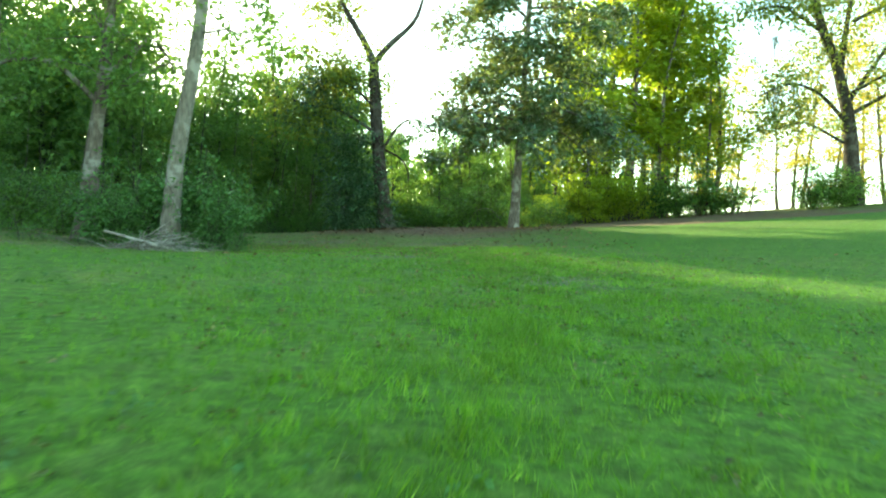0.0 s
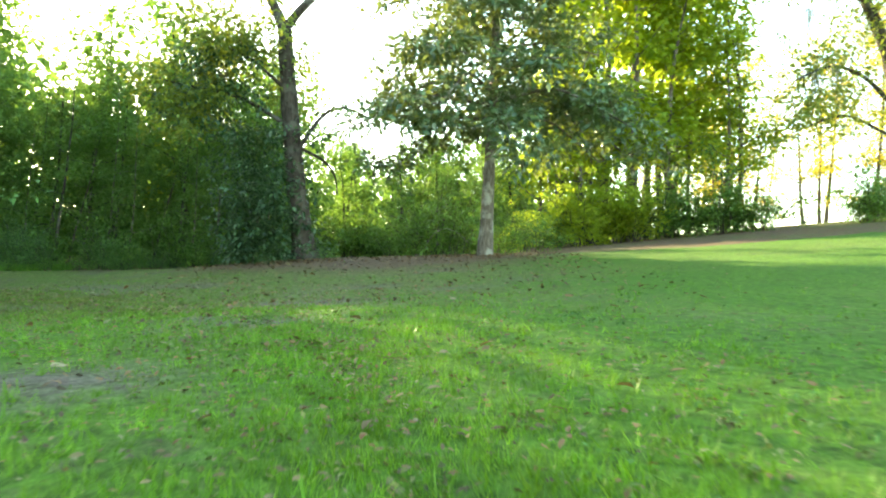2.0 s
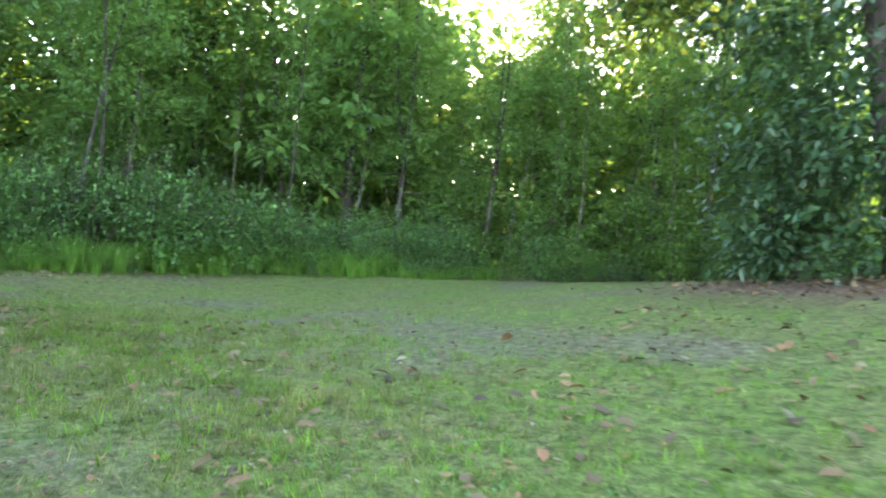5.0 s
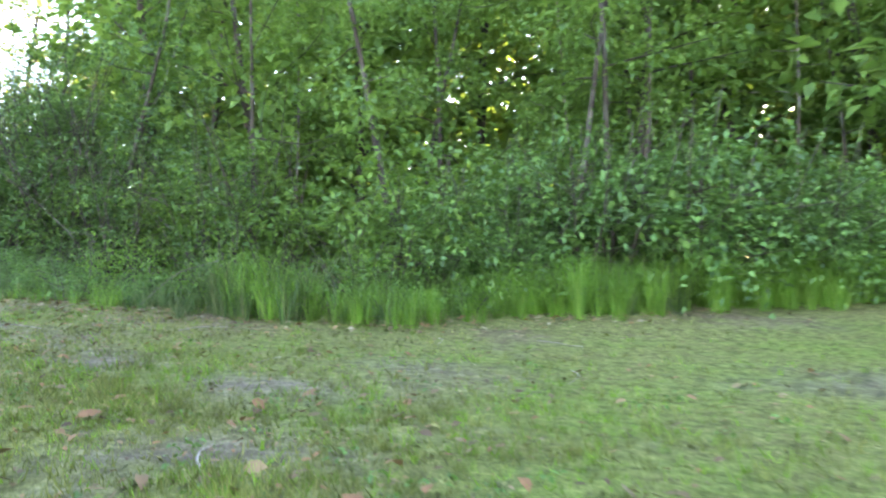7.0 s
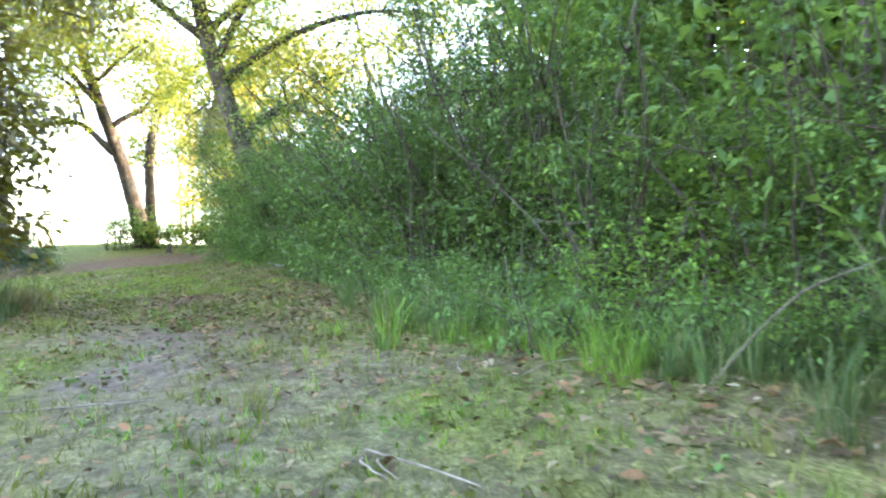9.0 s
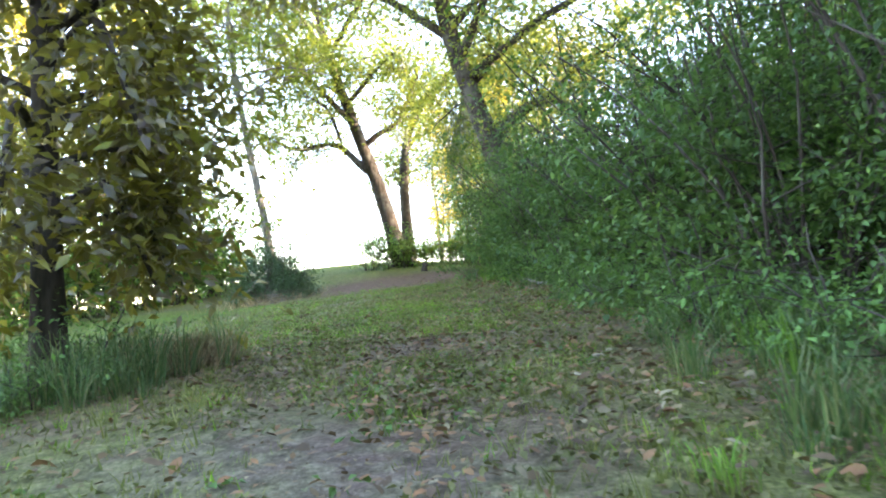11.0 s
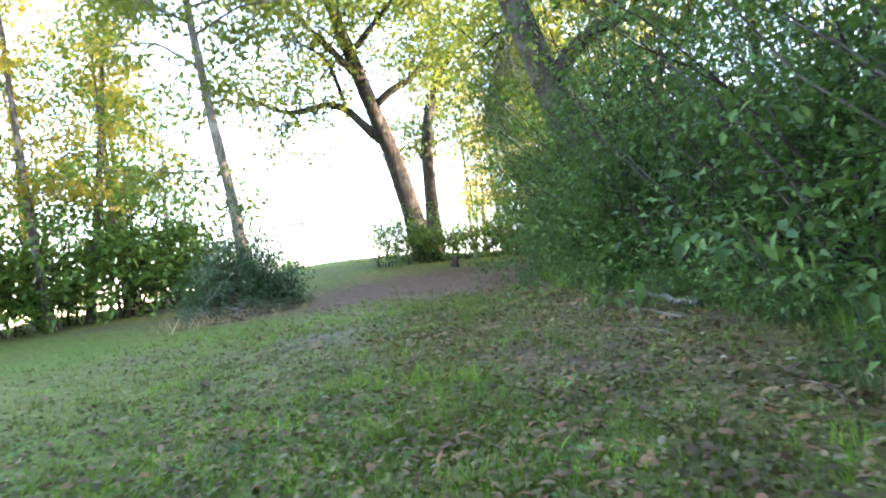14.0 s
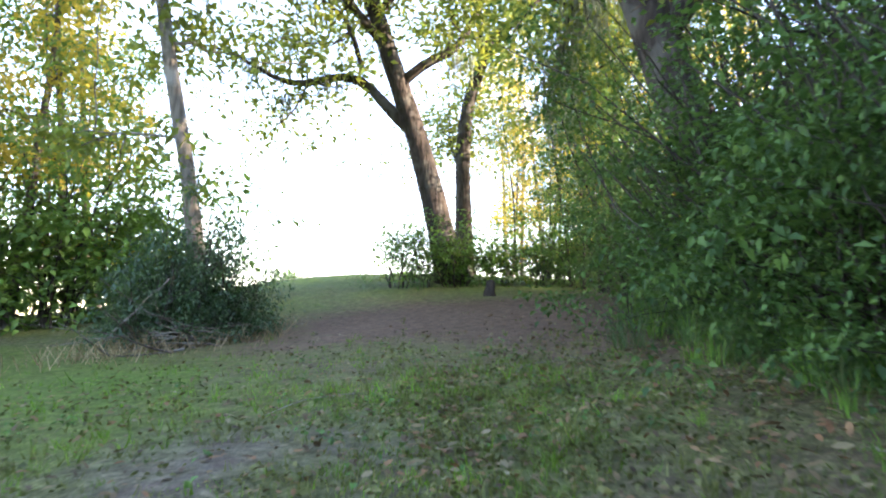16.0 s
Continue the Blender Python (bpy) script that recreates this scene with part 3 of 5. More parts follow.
# woods behind the clearing and round the bright thicket
for k in range(30):
    x, y = rng.uniform(-6, 9), rng.uniform(46, 56)
    poses_b.append((int(rng.choice([0, 1, 1, 0])), standing(x, y, rng.uniform(0, 360), rng.uniform(0.6, 0.8))))
for x, y in ((-5.5, 34), (-6.5, 37), (-6.2, 41), (-7.5, 33), (-8.5, 36), (3.2, 36), (1.2, 43), (-4.8, 45)):
    poses_s.append((int(rng.integers(0, 4)), standing(x, y, rng.uniform(0, 360), rng.uniform(0.55, 0.8))))
# bright thicket: its sunlit look is in the leaf colour
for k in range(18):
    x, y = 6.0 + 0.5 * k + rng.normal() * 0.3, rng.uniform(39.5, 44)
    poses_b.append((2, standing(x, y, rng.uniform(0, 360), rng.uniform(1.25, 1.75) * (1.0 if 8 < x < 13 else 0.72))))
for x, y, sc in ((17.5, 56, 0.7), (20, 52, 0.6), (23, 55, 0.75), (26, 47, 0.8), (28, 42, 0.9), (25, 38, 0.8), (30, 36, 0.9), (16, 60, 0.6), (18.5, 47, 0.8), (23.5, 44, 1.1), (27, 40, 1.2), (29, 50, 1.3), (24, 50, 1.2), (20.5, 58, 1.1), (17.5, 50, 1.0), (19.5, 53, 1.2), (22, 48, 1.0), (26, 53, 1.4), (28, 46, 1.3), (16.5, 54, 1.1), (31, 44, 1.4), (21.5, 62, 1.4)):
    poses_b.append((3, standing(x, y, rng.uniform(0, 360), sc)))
# trees beyond the track and on the far side of the lower lawn, sunlight painted into their leaves
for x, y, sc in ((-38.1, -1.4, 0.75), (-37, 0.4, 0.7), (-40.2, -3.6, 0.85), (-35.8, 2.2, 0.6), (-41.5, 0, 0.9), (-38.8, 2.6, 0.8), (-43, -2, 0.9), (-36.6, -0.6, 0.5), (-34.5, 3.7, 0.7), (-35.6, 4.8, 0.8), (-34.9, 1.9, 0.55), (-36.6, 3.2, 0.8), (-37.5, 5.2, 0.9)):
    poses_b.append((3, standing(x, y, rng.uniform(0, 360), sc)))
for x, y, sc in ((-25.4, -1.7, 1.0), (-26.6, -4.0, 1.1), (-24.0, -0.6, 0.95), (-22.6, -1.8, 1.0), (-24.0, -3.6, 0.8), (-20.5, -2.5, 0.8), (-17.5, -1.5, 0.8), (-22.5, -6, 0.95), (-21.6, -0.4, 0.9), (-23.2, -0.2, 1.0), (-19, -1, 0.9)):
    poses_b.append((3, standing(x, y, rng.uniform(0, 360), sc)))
for x, y in ((-26.3, -3.6), (-26.7, -3.1), (-25.4, -4.3), (-23.5, -1.2), (-21.3, -0.6), (-24.6, -1.0)):
    poses_s.append((3, standing(x, y, rng.uniform(0, 360), rng.uniform(0.7, 1.0))))
# several of these are added to block the low sun from the lawn
for x, y, k, sc in ((-11.8, 32.3, 1, 1.0), (-12.9, 34.2, 1, 1.15), (-10.5, 33.2, 0, 0.95), (-14.2, 32.2, 1, 1.15), (-6.9, 33.6, 1, 0.85), (-8.6, 34.6, 1, 1.0), (-11.0, 35.0, 1, 1.15), (-31.6, 4.4, 4, 0.72), (-30.9, 6.0, 5, 0.8), (-32.3, 3.0, 5, 0.6), (-28.6, 8.6, 4, 0.5), (-27.0, 9.4, 4, 0.5), (-31.3, 5.0, 4, 0.62), (-30.5, 6.1, 4, 0.6), (-31.9, 4.1, 5, 0.6), (-29.9, 6.9, 4, 0.55), (-32.5, 5.3, 4, 0.7), (-30.9, 5.5, 5, 0.6), (-33.2, 4.3, 5, 0.7), (-29.2, 7.6, 4, 0.55), (-33.0, 4.9, 4, 0.85), (-34.0, 3.6, 4, 0.8), (-32.3, 6.2, 4, 0.85), (-32.9, 3.6, 4, 0.6), (-17.1, 25.3, 2, 1.15), (-17.9, 26.4, 2, 1.2), (-16.6, 24.5, 2, 1.1), (-18.6, 27.6, 2, 1.25)):
    poses_s.append((k, standing(x, y, rng.uniform(0, 360), sc)))
for k in range(8):
    p, w = edge_at(24.2 + 0.9 * k)
    q = p + w * rng.uniform(1.2, 1.9)
    poses_s.append((4, standing(q[0], q[1], rng.uniform(0, 360), rng.uniform(0.9, 1.1) * (0.62 - 0.04 * k if k < 3 else 0.43), rng.normal() * 3)))
planted(saplings, poses_s)
planted(big_trees, poses_b)

# ---- shrubs at the woods' edge ----
rng = np.random.default_rng(24)
shrubs = [
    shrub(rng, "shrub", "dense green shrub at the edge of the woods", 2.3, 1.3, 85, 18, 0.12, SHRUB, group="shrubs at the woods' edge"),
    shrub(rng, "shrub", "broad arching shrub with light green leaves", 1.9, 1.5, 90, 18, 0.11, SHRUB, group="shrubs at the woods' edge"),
    shrub(rng, "shrub", "tall loose shrub with dark stems", 2.9, 1.2, 85, 18, 0.12, WOOD, group="shrubs at the woods' edge", bark=DARKBARK),
    shrub(rng, "shrub", "fresh green bush at the woods' edge", 1.5, 1.1, 62, 34, 0.05, FERNY, group="shrubs at the woods' edge", bark=DARKBARK),
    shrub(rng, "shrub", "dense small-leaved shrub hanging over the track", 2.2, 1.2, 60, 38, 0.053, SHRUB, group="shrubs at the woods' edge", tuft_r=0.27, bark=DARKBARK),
    shrub(rng, "shrub", "small-leaved thicket beside the track, shade put into its dark leaf colour", 2.6, 1.1, 60, 34, 0.062, SHADED, group="shrubs at the woods' edge", tuft_r=0.24, bark=DARKBARK),
    shrub(rng, "shrub", "bush beside the clearing with sunlight put into its yellow-green leaf colour", 2.8, 1.3, 80, 20, 0.14, SUNNY, group="shrubs at the woods' edge"),
    shrub(rng, "shrub", "mounded bush with broad layered green leaves", 2.0, 1.5, 95, 26, 0.076, BROAD, group="shrubs at the woods' edge", tuft_r=0.34, bark=DARKBARK),
    shrub(rng, "shrub", "light green feathery bush round a leaning tree", 2.0, 1.1, 95, 22, 0.1, FERNY, group="shrubs at the woods' edge", tuft_r=0.3),
]
low = [
    shrub(rng, "low_shrub", "low leafy weed at the foot of the shrubs", 0.8, 0.6, 32, 22, 0.046, FERNY, group="low growth at the woods' edge", tuft_r=0.2, stems_n=5, bark=DARKBARK),
    shrub(rng, "low_shrub", "knee-high green weed with small leaves", 0.55, 0.6, 28, 20, 0.042, SHADED, group="low growth at the woods' edge", tuft_r=0.18, stems_n=5, bark=DARKBARK),
    shrub(rng, "low_shrub", "fresh yellow-green sapling shoot among weeds", 1.1, 0.5, 32, 22, 0.05, TALLGRASS, group="low growth at the woods' edge", tuft_r=0.2, stems_n=5),
]
poses_s, poses_l = [], []
s = 0.2
while s < run[-1] - 1:
    p, w = edge_at(s)
    q = p + w * (1.3 + rng.uniform(-0.3, 0.5) + (0.4 if 17 < s < 24 else 0))
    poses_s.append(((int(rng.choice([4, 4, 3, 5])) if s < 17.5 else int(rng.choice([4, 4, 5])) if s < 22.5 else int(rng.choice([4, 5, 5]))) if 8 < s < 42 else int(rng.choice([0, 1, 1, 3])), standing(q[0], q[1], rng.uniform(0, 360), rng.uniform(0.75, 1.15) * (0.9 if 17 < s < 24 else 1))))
    q = p + w * (2.6 + rng.uniform(-0.4, 0.6)) + rng.normal(size=2) * 0.3
    if int(s / 1.05) % 2 and s < 24:
        poses_s.append((5 if 20 < s < 42 else int(rng.choice([0, 2, 2])), standing(q[0], q[1], rng.uniform(0, 360), rng.uniform(0.9, 1.2))))
    for _ in range(5 if 18 < s < 31 else 3):
        q = p + w * rng.uniform(0.35, 0.95) + rng.normal(size=2) * 0.25
        poses_l.append((int(rng.integers(0, 3)) if s < 21 else int(rng.choice([0, 1, 1, 1])), standing(q[0], q[1], rng.uniform(0, 360), rng.uniform(0.6, 1.05))))
    s += 1.05
for x, y, k, sc in ((-16.3, 22.2, 7, 1.05), (-16.2, 23.4, 7, 1.3), (-15.9, 24.5, 7, 1.5), (-15.4, 25.7, 7, 1.5), (-14.7, 27.0, 7, 1.2), (-16.4, 24.6, 7, 1.35), (-16.0, 26.4, 7, 1.4), (-14.0, 28.4, 7, 0.9), (-13.2, 29.5, 7, 0.85), (-15.2, 28.4, 7, 1.15), (-11.6, 30.8, 7, 0.8), (-9.6, 31.3, 7, 0.75), (-14.2, 30.0, 7, 1.0), (-12.4, 31.2, 7, 1.0), (0.8, 30.8, 0, 1.15), (1.4, 31.2, 1, 1.35), (1.9, 32.4, 0, 1.2), (-4.8, 32.2, 1, 1.0), (3.4, 33, 0, 0.8), (4.6, 36.5, 6, 0.9), (2.6, 38, 1, 1), (-1.2, 44, 1, 1.2), (0.6, 45, 0, 1.2), (-2.6, 45.5, 1, 1.2), (2.0, 45.5, 0, 1.3), (-4.6, 37, 1, 0.9), (-4.2, 43, 0, 1),
                    (1.5, 42, 0, 1), (-2, 47, 0, 1.1), (0.5, 48, 1, 1.1), (5.0, 44, 2, 1.0)):
    poses_s.append((k, standing(x, y, rng.uniform(0, 360), sc)))
for k in range(15):
    x = 6.4 + 0.62 * k
    poses_s.append((6 if k < 6 else int(rng.choice([0, 1, 2])), standing(x, 38.6 + rng.uniform(-0.6, 1.0), rng.uniform(0, 360), rng.uniform(1.1, 1.6))))
for k in range(14):
    poses_s.append((int(rng.choice([0, 1])), standing(rng.uniform(18, 26), rng.uniform(35, 38), rng.uniform(0, 360), rng.uniform(0.8, 1.3))))
for k in range(13):
    poses_s.append((int(rng.choice([0, 2, 2])), standing(-26.3 + 0.62 * k, rng.uniform(-1.6, 0.6), rng.uniform(0, 360), rng.uniform(1.0, 1.45))))
for x, y, k, sc in ((-7.0, 16.3, 8, 1.25), (-5.5, 16.0, 8, 1.1), (-7.8, 16.0, 8, 0.95), (-9.6, 17.4, 0, 0.9), (-10.8, 17, 0, 0.9), (-8.6, 18.0, 0, 1.0), (-6.2, 16.6, 8, 1.3),
                    (-5.3, 15.3, 8, 0.85), (-7.3, 15.5, 8, 0.8), (-29.4, 3.3, 5, 0.5), (-30.9, 4.6, 5, 0.5), (-31.3, 5.3, 5, 0.5), (-30.6, 3.9, 1, 0.75), (-29.1, 2.9, 3, 1.1), (-29.8, 3.6, 1, 0.9), (-30.0, 2.4, 3, 1.0), (-31.4, 4.4, 0, 0.75), (-32.2, 4.9, 1, 0.8), (-33.0, -6.2, 1, 0.6), (-32.3, -5.6, 3, 0.6), (-33.6, -6.6, 3, 0.55)):
    poses_s.append((k, standing(x, y, rng.uniform(0, 360), sc)))
for x, y in ((-4.7, 15.0), (-5.4, 14.6), (-7.6, 14.6), (-8.8, 14.5), (-6.6, 14.9), (-5.0, 15.6), (-15.9, 13.9), (-16.6, 13.2), (-15.4, 14.0), (-16.9, 12.7), (-17.1, 12.4), (-16.5, 12.9), (-3.6, 27.0), (-2.0, 27.6)):
    poses_l.append((int(rng.integers(0, 2)), standing(x, y, rng.uniform(0, 360), rng.uniform(0.7, 1.0))))
planted(shrubs, poses_s)
planted(low, poses_l)
rng = np.random.default_rng(25)
undergrowth = [shrub(rng, "undergrowth", "dense dark undergrowth in the shade of the woods", 2.4, 1.7, 58, 22, 0.145, WOOD, group="undergrowth in the woods", tuft_r=0.45, stems_n=6, bark=DARKBARK),
               shrub(rng, "undergrowth", "light green undergrowth between the trunks", 2.0, 1.7, 52, 22, 0.145, SHRUB, group="undergrowth in the woods", tuft_r=0.42, stems_n=6)]
poses_u = []
for x, y in filled(3.3, 3.6, 7, -32, -4, 14, 44):
    poses_u.append((int(rng.integers(0, 2)), standing(x, y, rng.uniform(0, 360), rng.uniform(0.9, 1.35))))
for k in range(26):
    poses_u.append((int(rng.integers(0, 2)), standing(rng.uniform(-6, 9), rng.uniform(45, 50), rng.uniform(0, 360), rng.uniform(0.9, 1.4))))
for x, y in ((4.8, 34.6), (5.8, 38.5), (4.0, 41.5), (-5.2, 33.5), (-5.6, 37), (-4.8, 42.5), (7.6, 43)):
    poses_u.append((1, standing(x, y, rng.uniform(0, 360), rng.uniform(0.8, 1.2))))
for k in range(7):
    poses_u.append((1, standing(rng.uniform(-27, -17), rng.uniform(-7, -2), rng.uniform(0, 360), rng.uniform(0.8, 1.2))))
planted(undergrowth, poses_u)

# dense foliage deep in the woods
rng = np.random.default_rng(26)
dx, dy = rng.uniform(-34, -6, 9000), rng.uniform(17, 50, 9000)
de = edge_away(dx, dy)
deep = (de > 8) & (de < 16) & ~((dx > -6) & (dy < 46)) & ~((dx < -22) & (dy < 18.5))
dx, dy = dx[deep][:2900], dy[deep][:2900]
dc = np.stack([dx, dy, land(dx, dy) + np.where(np.arange(len(dx)) % 4 == 0, 0.25, 1.0) * rng.uniform(0.1, 1, len(dx)) * (5.0 + 4.0 * noise2(dx * 0.4, dy * 0.4, 6) + 2.0 * step(-13, -17, dx))], 1)
tagged(solid("deep_woods", *leaves(rng, dc, np.full(len(dx), 1.1), 13, 0.5, 0.34), WOOD), "dense shaded foliage deep in the woods", "woods", kind="stuff")

# far woods that close the view behind the near ones
ang = rng.uniform(radians(-22), radians(112), 2800)
dist = rng.uniform(52, 85, 2800)
fx, fy = -6 - np.sin(ang) * dist, 8 + np.cos(ang) * dist
fc = np.stack([fx, fy, land(fx, fy) + rng.uniform(0.1, 1, 2800) ** 1.6 * (5.5 + 3.5 * noise2(ang * 14, 0 * ang, 6)) * (1 + 0.75 * step(radians(8), radians(16), ang) * step(radians(82), radians(70), ang))], 1)
fc[:, 2] *= np.where(ang < radians(-8), 0.85, 1.0)
tagged(solid("far_woods", *leaves(rng, fc, np.full(2800, 1.7), 12, 1.0, 0.7), WOOD), "hazy green woods in the distance", "woods", kind="stuff")

# ---- single trees ----
def on_ground(x, y, dz=0.0):
    return (x, y, float(land(x, y)) + dz)


rng = np.random.default_rng(31)
# tree wrapped in vines beside the clearing
vine_tree = limbed_tree(rng, "vine_tree", "grey forked tree with a vine-covered trunk and ragged crown", [on_ground(-2.6, 28.0), (-2.9, 28, 3.1), (-3.2, 28, 5.4), (-3.45, 28, 7.9)], 0.3, 0.2,
    [([(-3.45, 28, 7.8), (-3.8, 28, 8.6), (-4.8, 28, 10.0), (-5.4, 27.8, 11.5)], 0.16, 0.04),
     ([(-3.45, 28, 7.8), (-2.9, 28, 8.6), (-1.9, 28.1, 9.5), (-1.5, 28.2, 11.2)], 0.14, 0.04, "bare"),
     ([(-2.95, 28, 4.4), (-2.4, 28.4, 5.5), (-1.9, 28.6, 5.9), (-1.1, 28.8, 5.6)], 0.07, 0.03, "bare"),
     ([(-2.9, 28, 4.5), (-2.2, 28.3, 4.2), (-1.9, 28.4, 3.8), (-1.85, 28.4, 3.3)], 0.05, 0.02, "bare"),
     ([(-3.1, 28, 5.0), (-4.4, 27.8, 5.8), (-5.8, 27.6, 6.0), (-7.0, 27.4, 6.2)], 0.07, 0.02),
     ([(-3.2, 28, 6.0), (-4.3, 27.6, 6.9), (-5.6, 27.2, 7.3)], 0.06, 0.02)],
    OAK, 230, 26, 0.19, DARKBARK, 0.45, 5, 0.45, upper=1)
c = np.stack([rng.normal(-3.55, 0.62, 190), rng.normal(27.8, 0.5, 190), rng.uniform(1.2, 5.0, 190)], 1)
c[:, 0] -= 0.12 * (c[:, 2] - 1.3)
c = np.r_[c, np.stack([rng.normal(-5.2, 0.9, 105), rng.normal(27.7, 0.6, 105), rng.normal(6.1, 0.85, 105)], 1), np.stack([rng.normal(-3.9, 0.5, 60), rng.normal(27.7, 0.4, 60), rng.uniform(1.2, 3.2, 60)], 1)]
part("vine", leaves(rng, c - np.array(vine_tree.location), np.full(len(c), 0.42), 24, 0.13, 0.085, droop=0.3, oval=True), IVY, vine_tree, "dark glossy climbing vine")

# magnolia on the far side of the clearing
limbs = []
for k in range(38):
    z = 5.4 + 0.12 * min(k, 11) + 0.36 * max(k - 11, 0)
    a = k * 2.4
    ln = (3.7 if k < 22 else 3.3 if k < 30 else 2.4) * rng.uniform(0.75, 1.1)
    limbs.append(([(2.45, 28, z), (2.45 + math.cos(a) * ln * 0.5, 28 + math.sin(a) * ln * 0.5, z + 0.25), (2.45 + math.cos(a) * ln, 28 + math.sin(a) * ln, z - 0.2 - (0.8 if k < 10 else 0))], 0.06, 0.02))
limbed_tree(rng, "magnolia_tree", "broad magnolia with glossy dark leaves on a pale trunk", [on_ground(2.4, 28.0), (2.45, 28, 4), (2.5, 28, 7), (2.6, 28, 15.5)], 0.17, 0.06, limbs,
    MAGNOLIA, 1050, 26, 0.25, BARK, 0.46, 2, 0.34, width=0.48)

# forked trunk with a brush pile at its foot
limbed_tree(rng, "leaning_tree", "pale-barked tree leaning over a brush pile", [on_ground(-6.25, 15.5), (-6.2, 15.5, 2.5), (-6.0, 15.5, 3.75), (-5.85, 15.5, 5.1), (-5.75, 15.5, 6.6), (-5.9, 15.6, 8.5)], 0.2, 0.1,
    [([(-5.8, 15.5, 6.2), (-6.9, 15.8, 7.2), (-8, 16, 7.8)], 0.07, 0.02), ([(-5.8, 15.5, 6.8), (-6.2, 16.6, 7.9), (-6.8, 17.6, 8.6)], 0.07, 0.02), ([(-5.8, 15.5, 7.6), (-7.0, 15.2, 9.0), (-8.2, 15.0, 10)], 0.07, 0.02)], WOOD, 190, 24, 0.14, PALEBARK, 0.4, 4)
limbed_tree(rng, "broadleaf_tree", "grey tree with drooping leafy branches beside the brush pile", [on_ground(-8.6, 16.5), (-8.5, 16.5, 2.8), (-8.35, 16.5, 4.5), (-8.2, 16.5, 7.0)], 0.22, 0.08,
    [([(-8.4, 16.5, 3.6), (-9.4, 16.2, 4.6), (-10.6, 16, 4.4), (-11.2, 15.9, 3.6)], 0.07, 0.02), ([(-8.4, 16.5, 4.2), (-7.6, 16.4, 5.0), (-6.9, 16.2, 5.0), (-6.6, 16.2, 4.4)], 0.06, 0.02),
     ([(-8.3, 16.5, 5.0), (-9.0, 17.2, 6.0), (-10, 18, 6.2)], 0.06, 0.02), ([(-8.3, 16.5, 5.6), (-8.0, 15.8, 6.6), (-7.6, 15.2, 6.8)], 0.05, 0.02),
     ([(-8.25, 16.5, 6.4), (-9.4, 15.8, 7.8), (-10.6, 15.2, 8.4)], 0.06, 0.02), ([(-8.2, 16.5, 6.8), (-8.6, 15.6, 8.4), (-9.0, 14.8, 9.6)], 0.06, 0.02), ([(-8.2, 16.5, 6.6), (-7.6, 17.4, 8.2), (-7.4, 18.2, 9.6)], 0.06, 0.02)], WOOD, 400, 26, 0.14, BARK, 0.45, 7, 0.45)

# dark-leaved tree hanging over the track
limbs = []
for k in range(16):
    a, z = k * 2.4, 1.95 + 0.2 * k
    ln = 0.85 * rng.uniform(0.7, 1.1)
    bx, by = -16.35, 13.05
    limbs.append(([(bx, by, z), (bx + math.cos(a) * ln * 0.6, by + math.sin(a) * ln * 0.6, z + 0.3), (bx + math.cos(a) * ln, by + math.sin(a) * ln, z - 0.2 - rng.uniform(0, 0.5))], 0.035, 0.012))
for ex, ey, ez in ((-17.6, 14.5, 4.3), (-18.2, 13.7, 4.6), (-18.6, 13.0, 4.4)):
    limbs.append(([(-16.35, 13.05, ez - 1.0), ((ex - 16.35) / 2, (ey + 13.05) / 2, ez - 0.1), (ex, ey, ez)], 0.04, 0.012))
for ex, ey, ez in ((-16.95, 13.5, 1.75), (-17.05, 13.35, 2.2), (-16.95, 13.6, 2.6), (-17.05, 13.4, 3.0)):
    limbs.append(([(-16.35, 13.05, ez + 0.3), (-16.85, (ey + 13.05) / 2, ez + 0.5), (ex, ey, ez)], 0.03, 0.01))
limbed_tree(rng, "magnolia_tree", "small dark tree with bronze and yellow-green drooping leaves", [on_ground(-16.35, 13.05), (-16.35, 13.05, 2.5), (-16.35, 13.05, 3.8), (-16.4, 13.1, 5.4)], 0.1, 0.04, limbs,
    BRONZE, 560, 22, 0.108, DARKBARK, 0.27, 0, 0.16, upper=0, width=0.5)

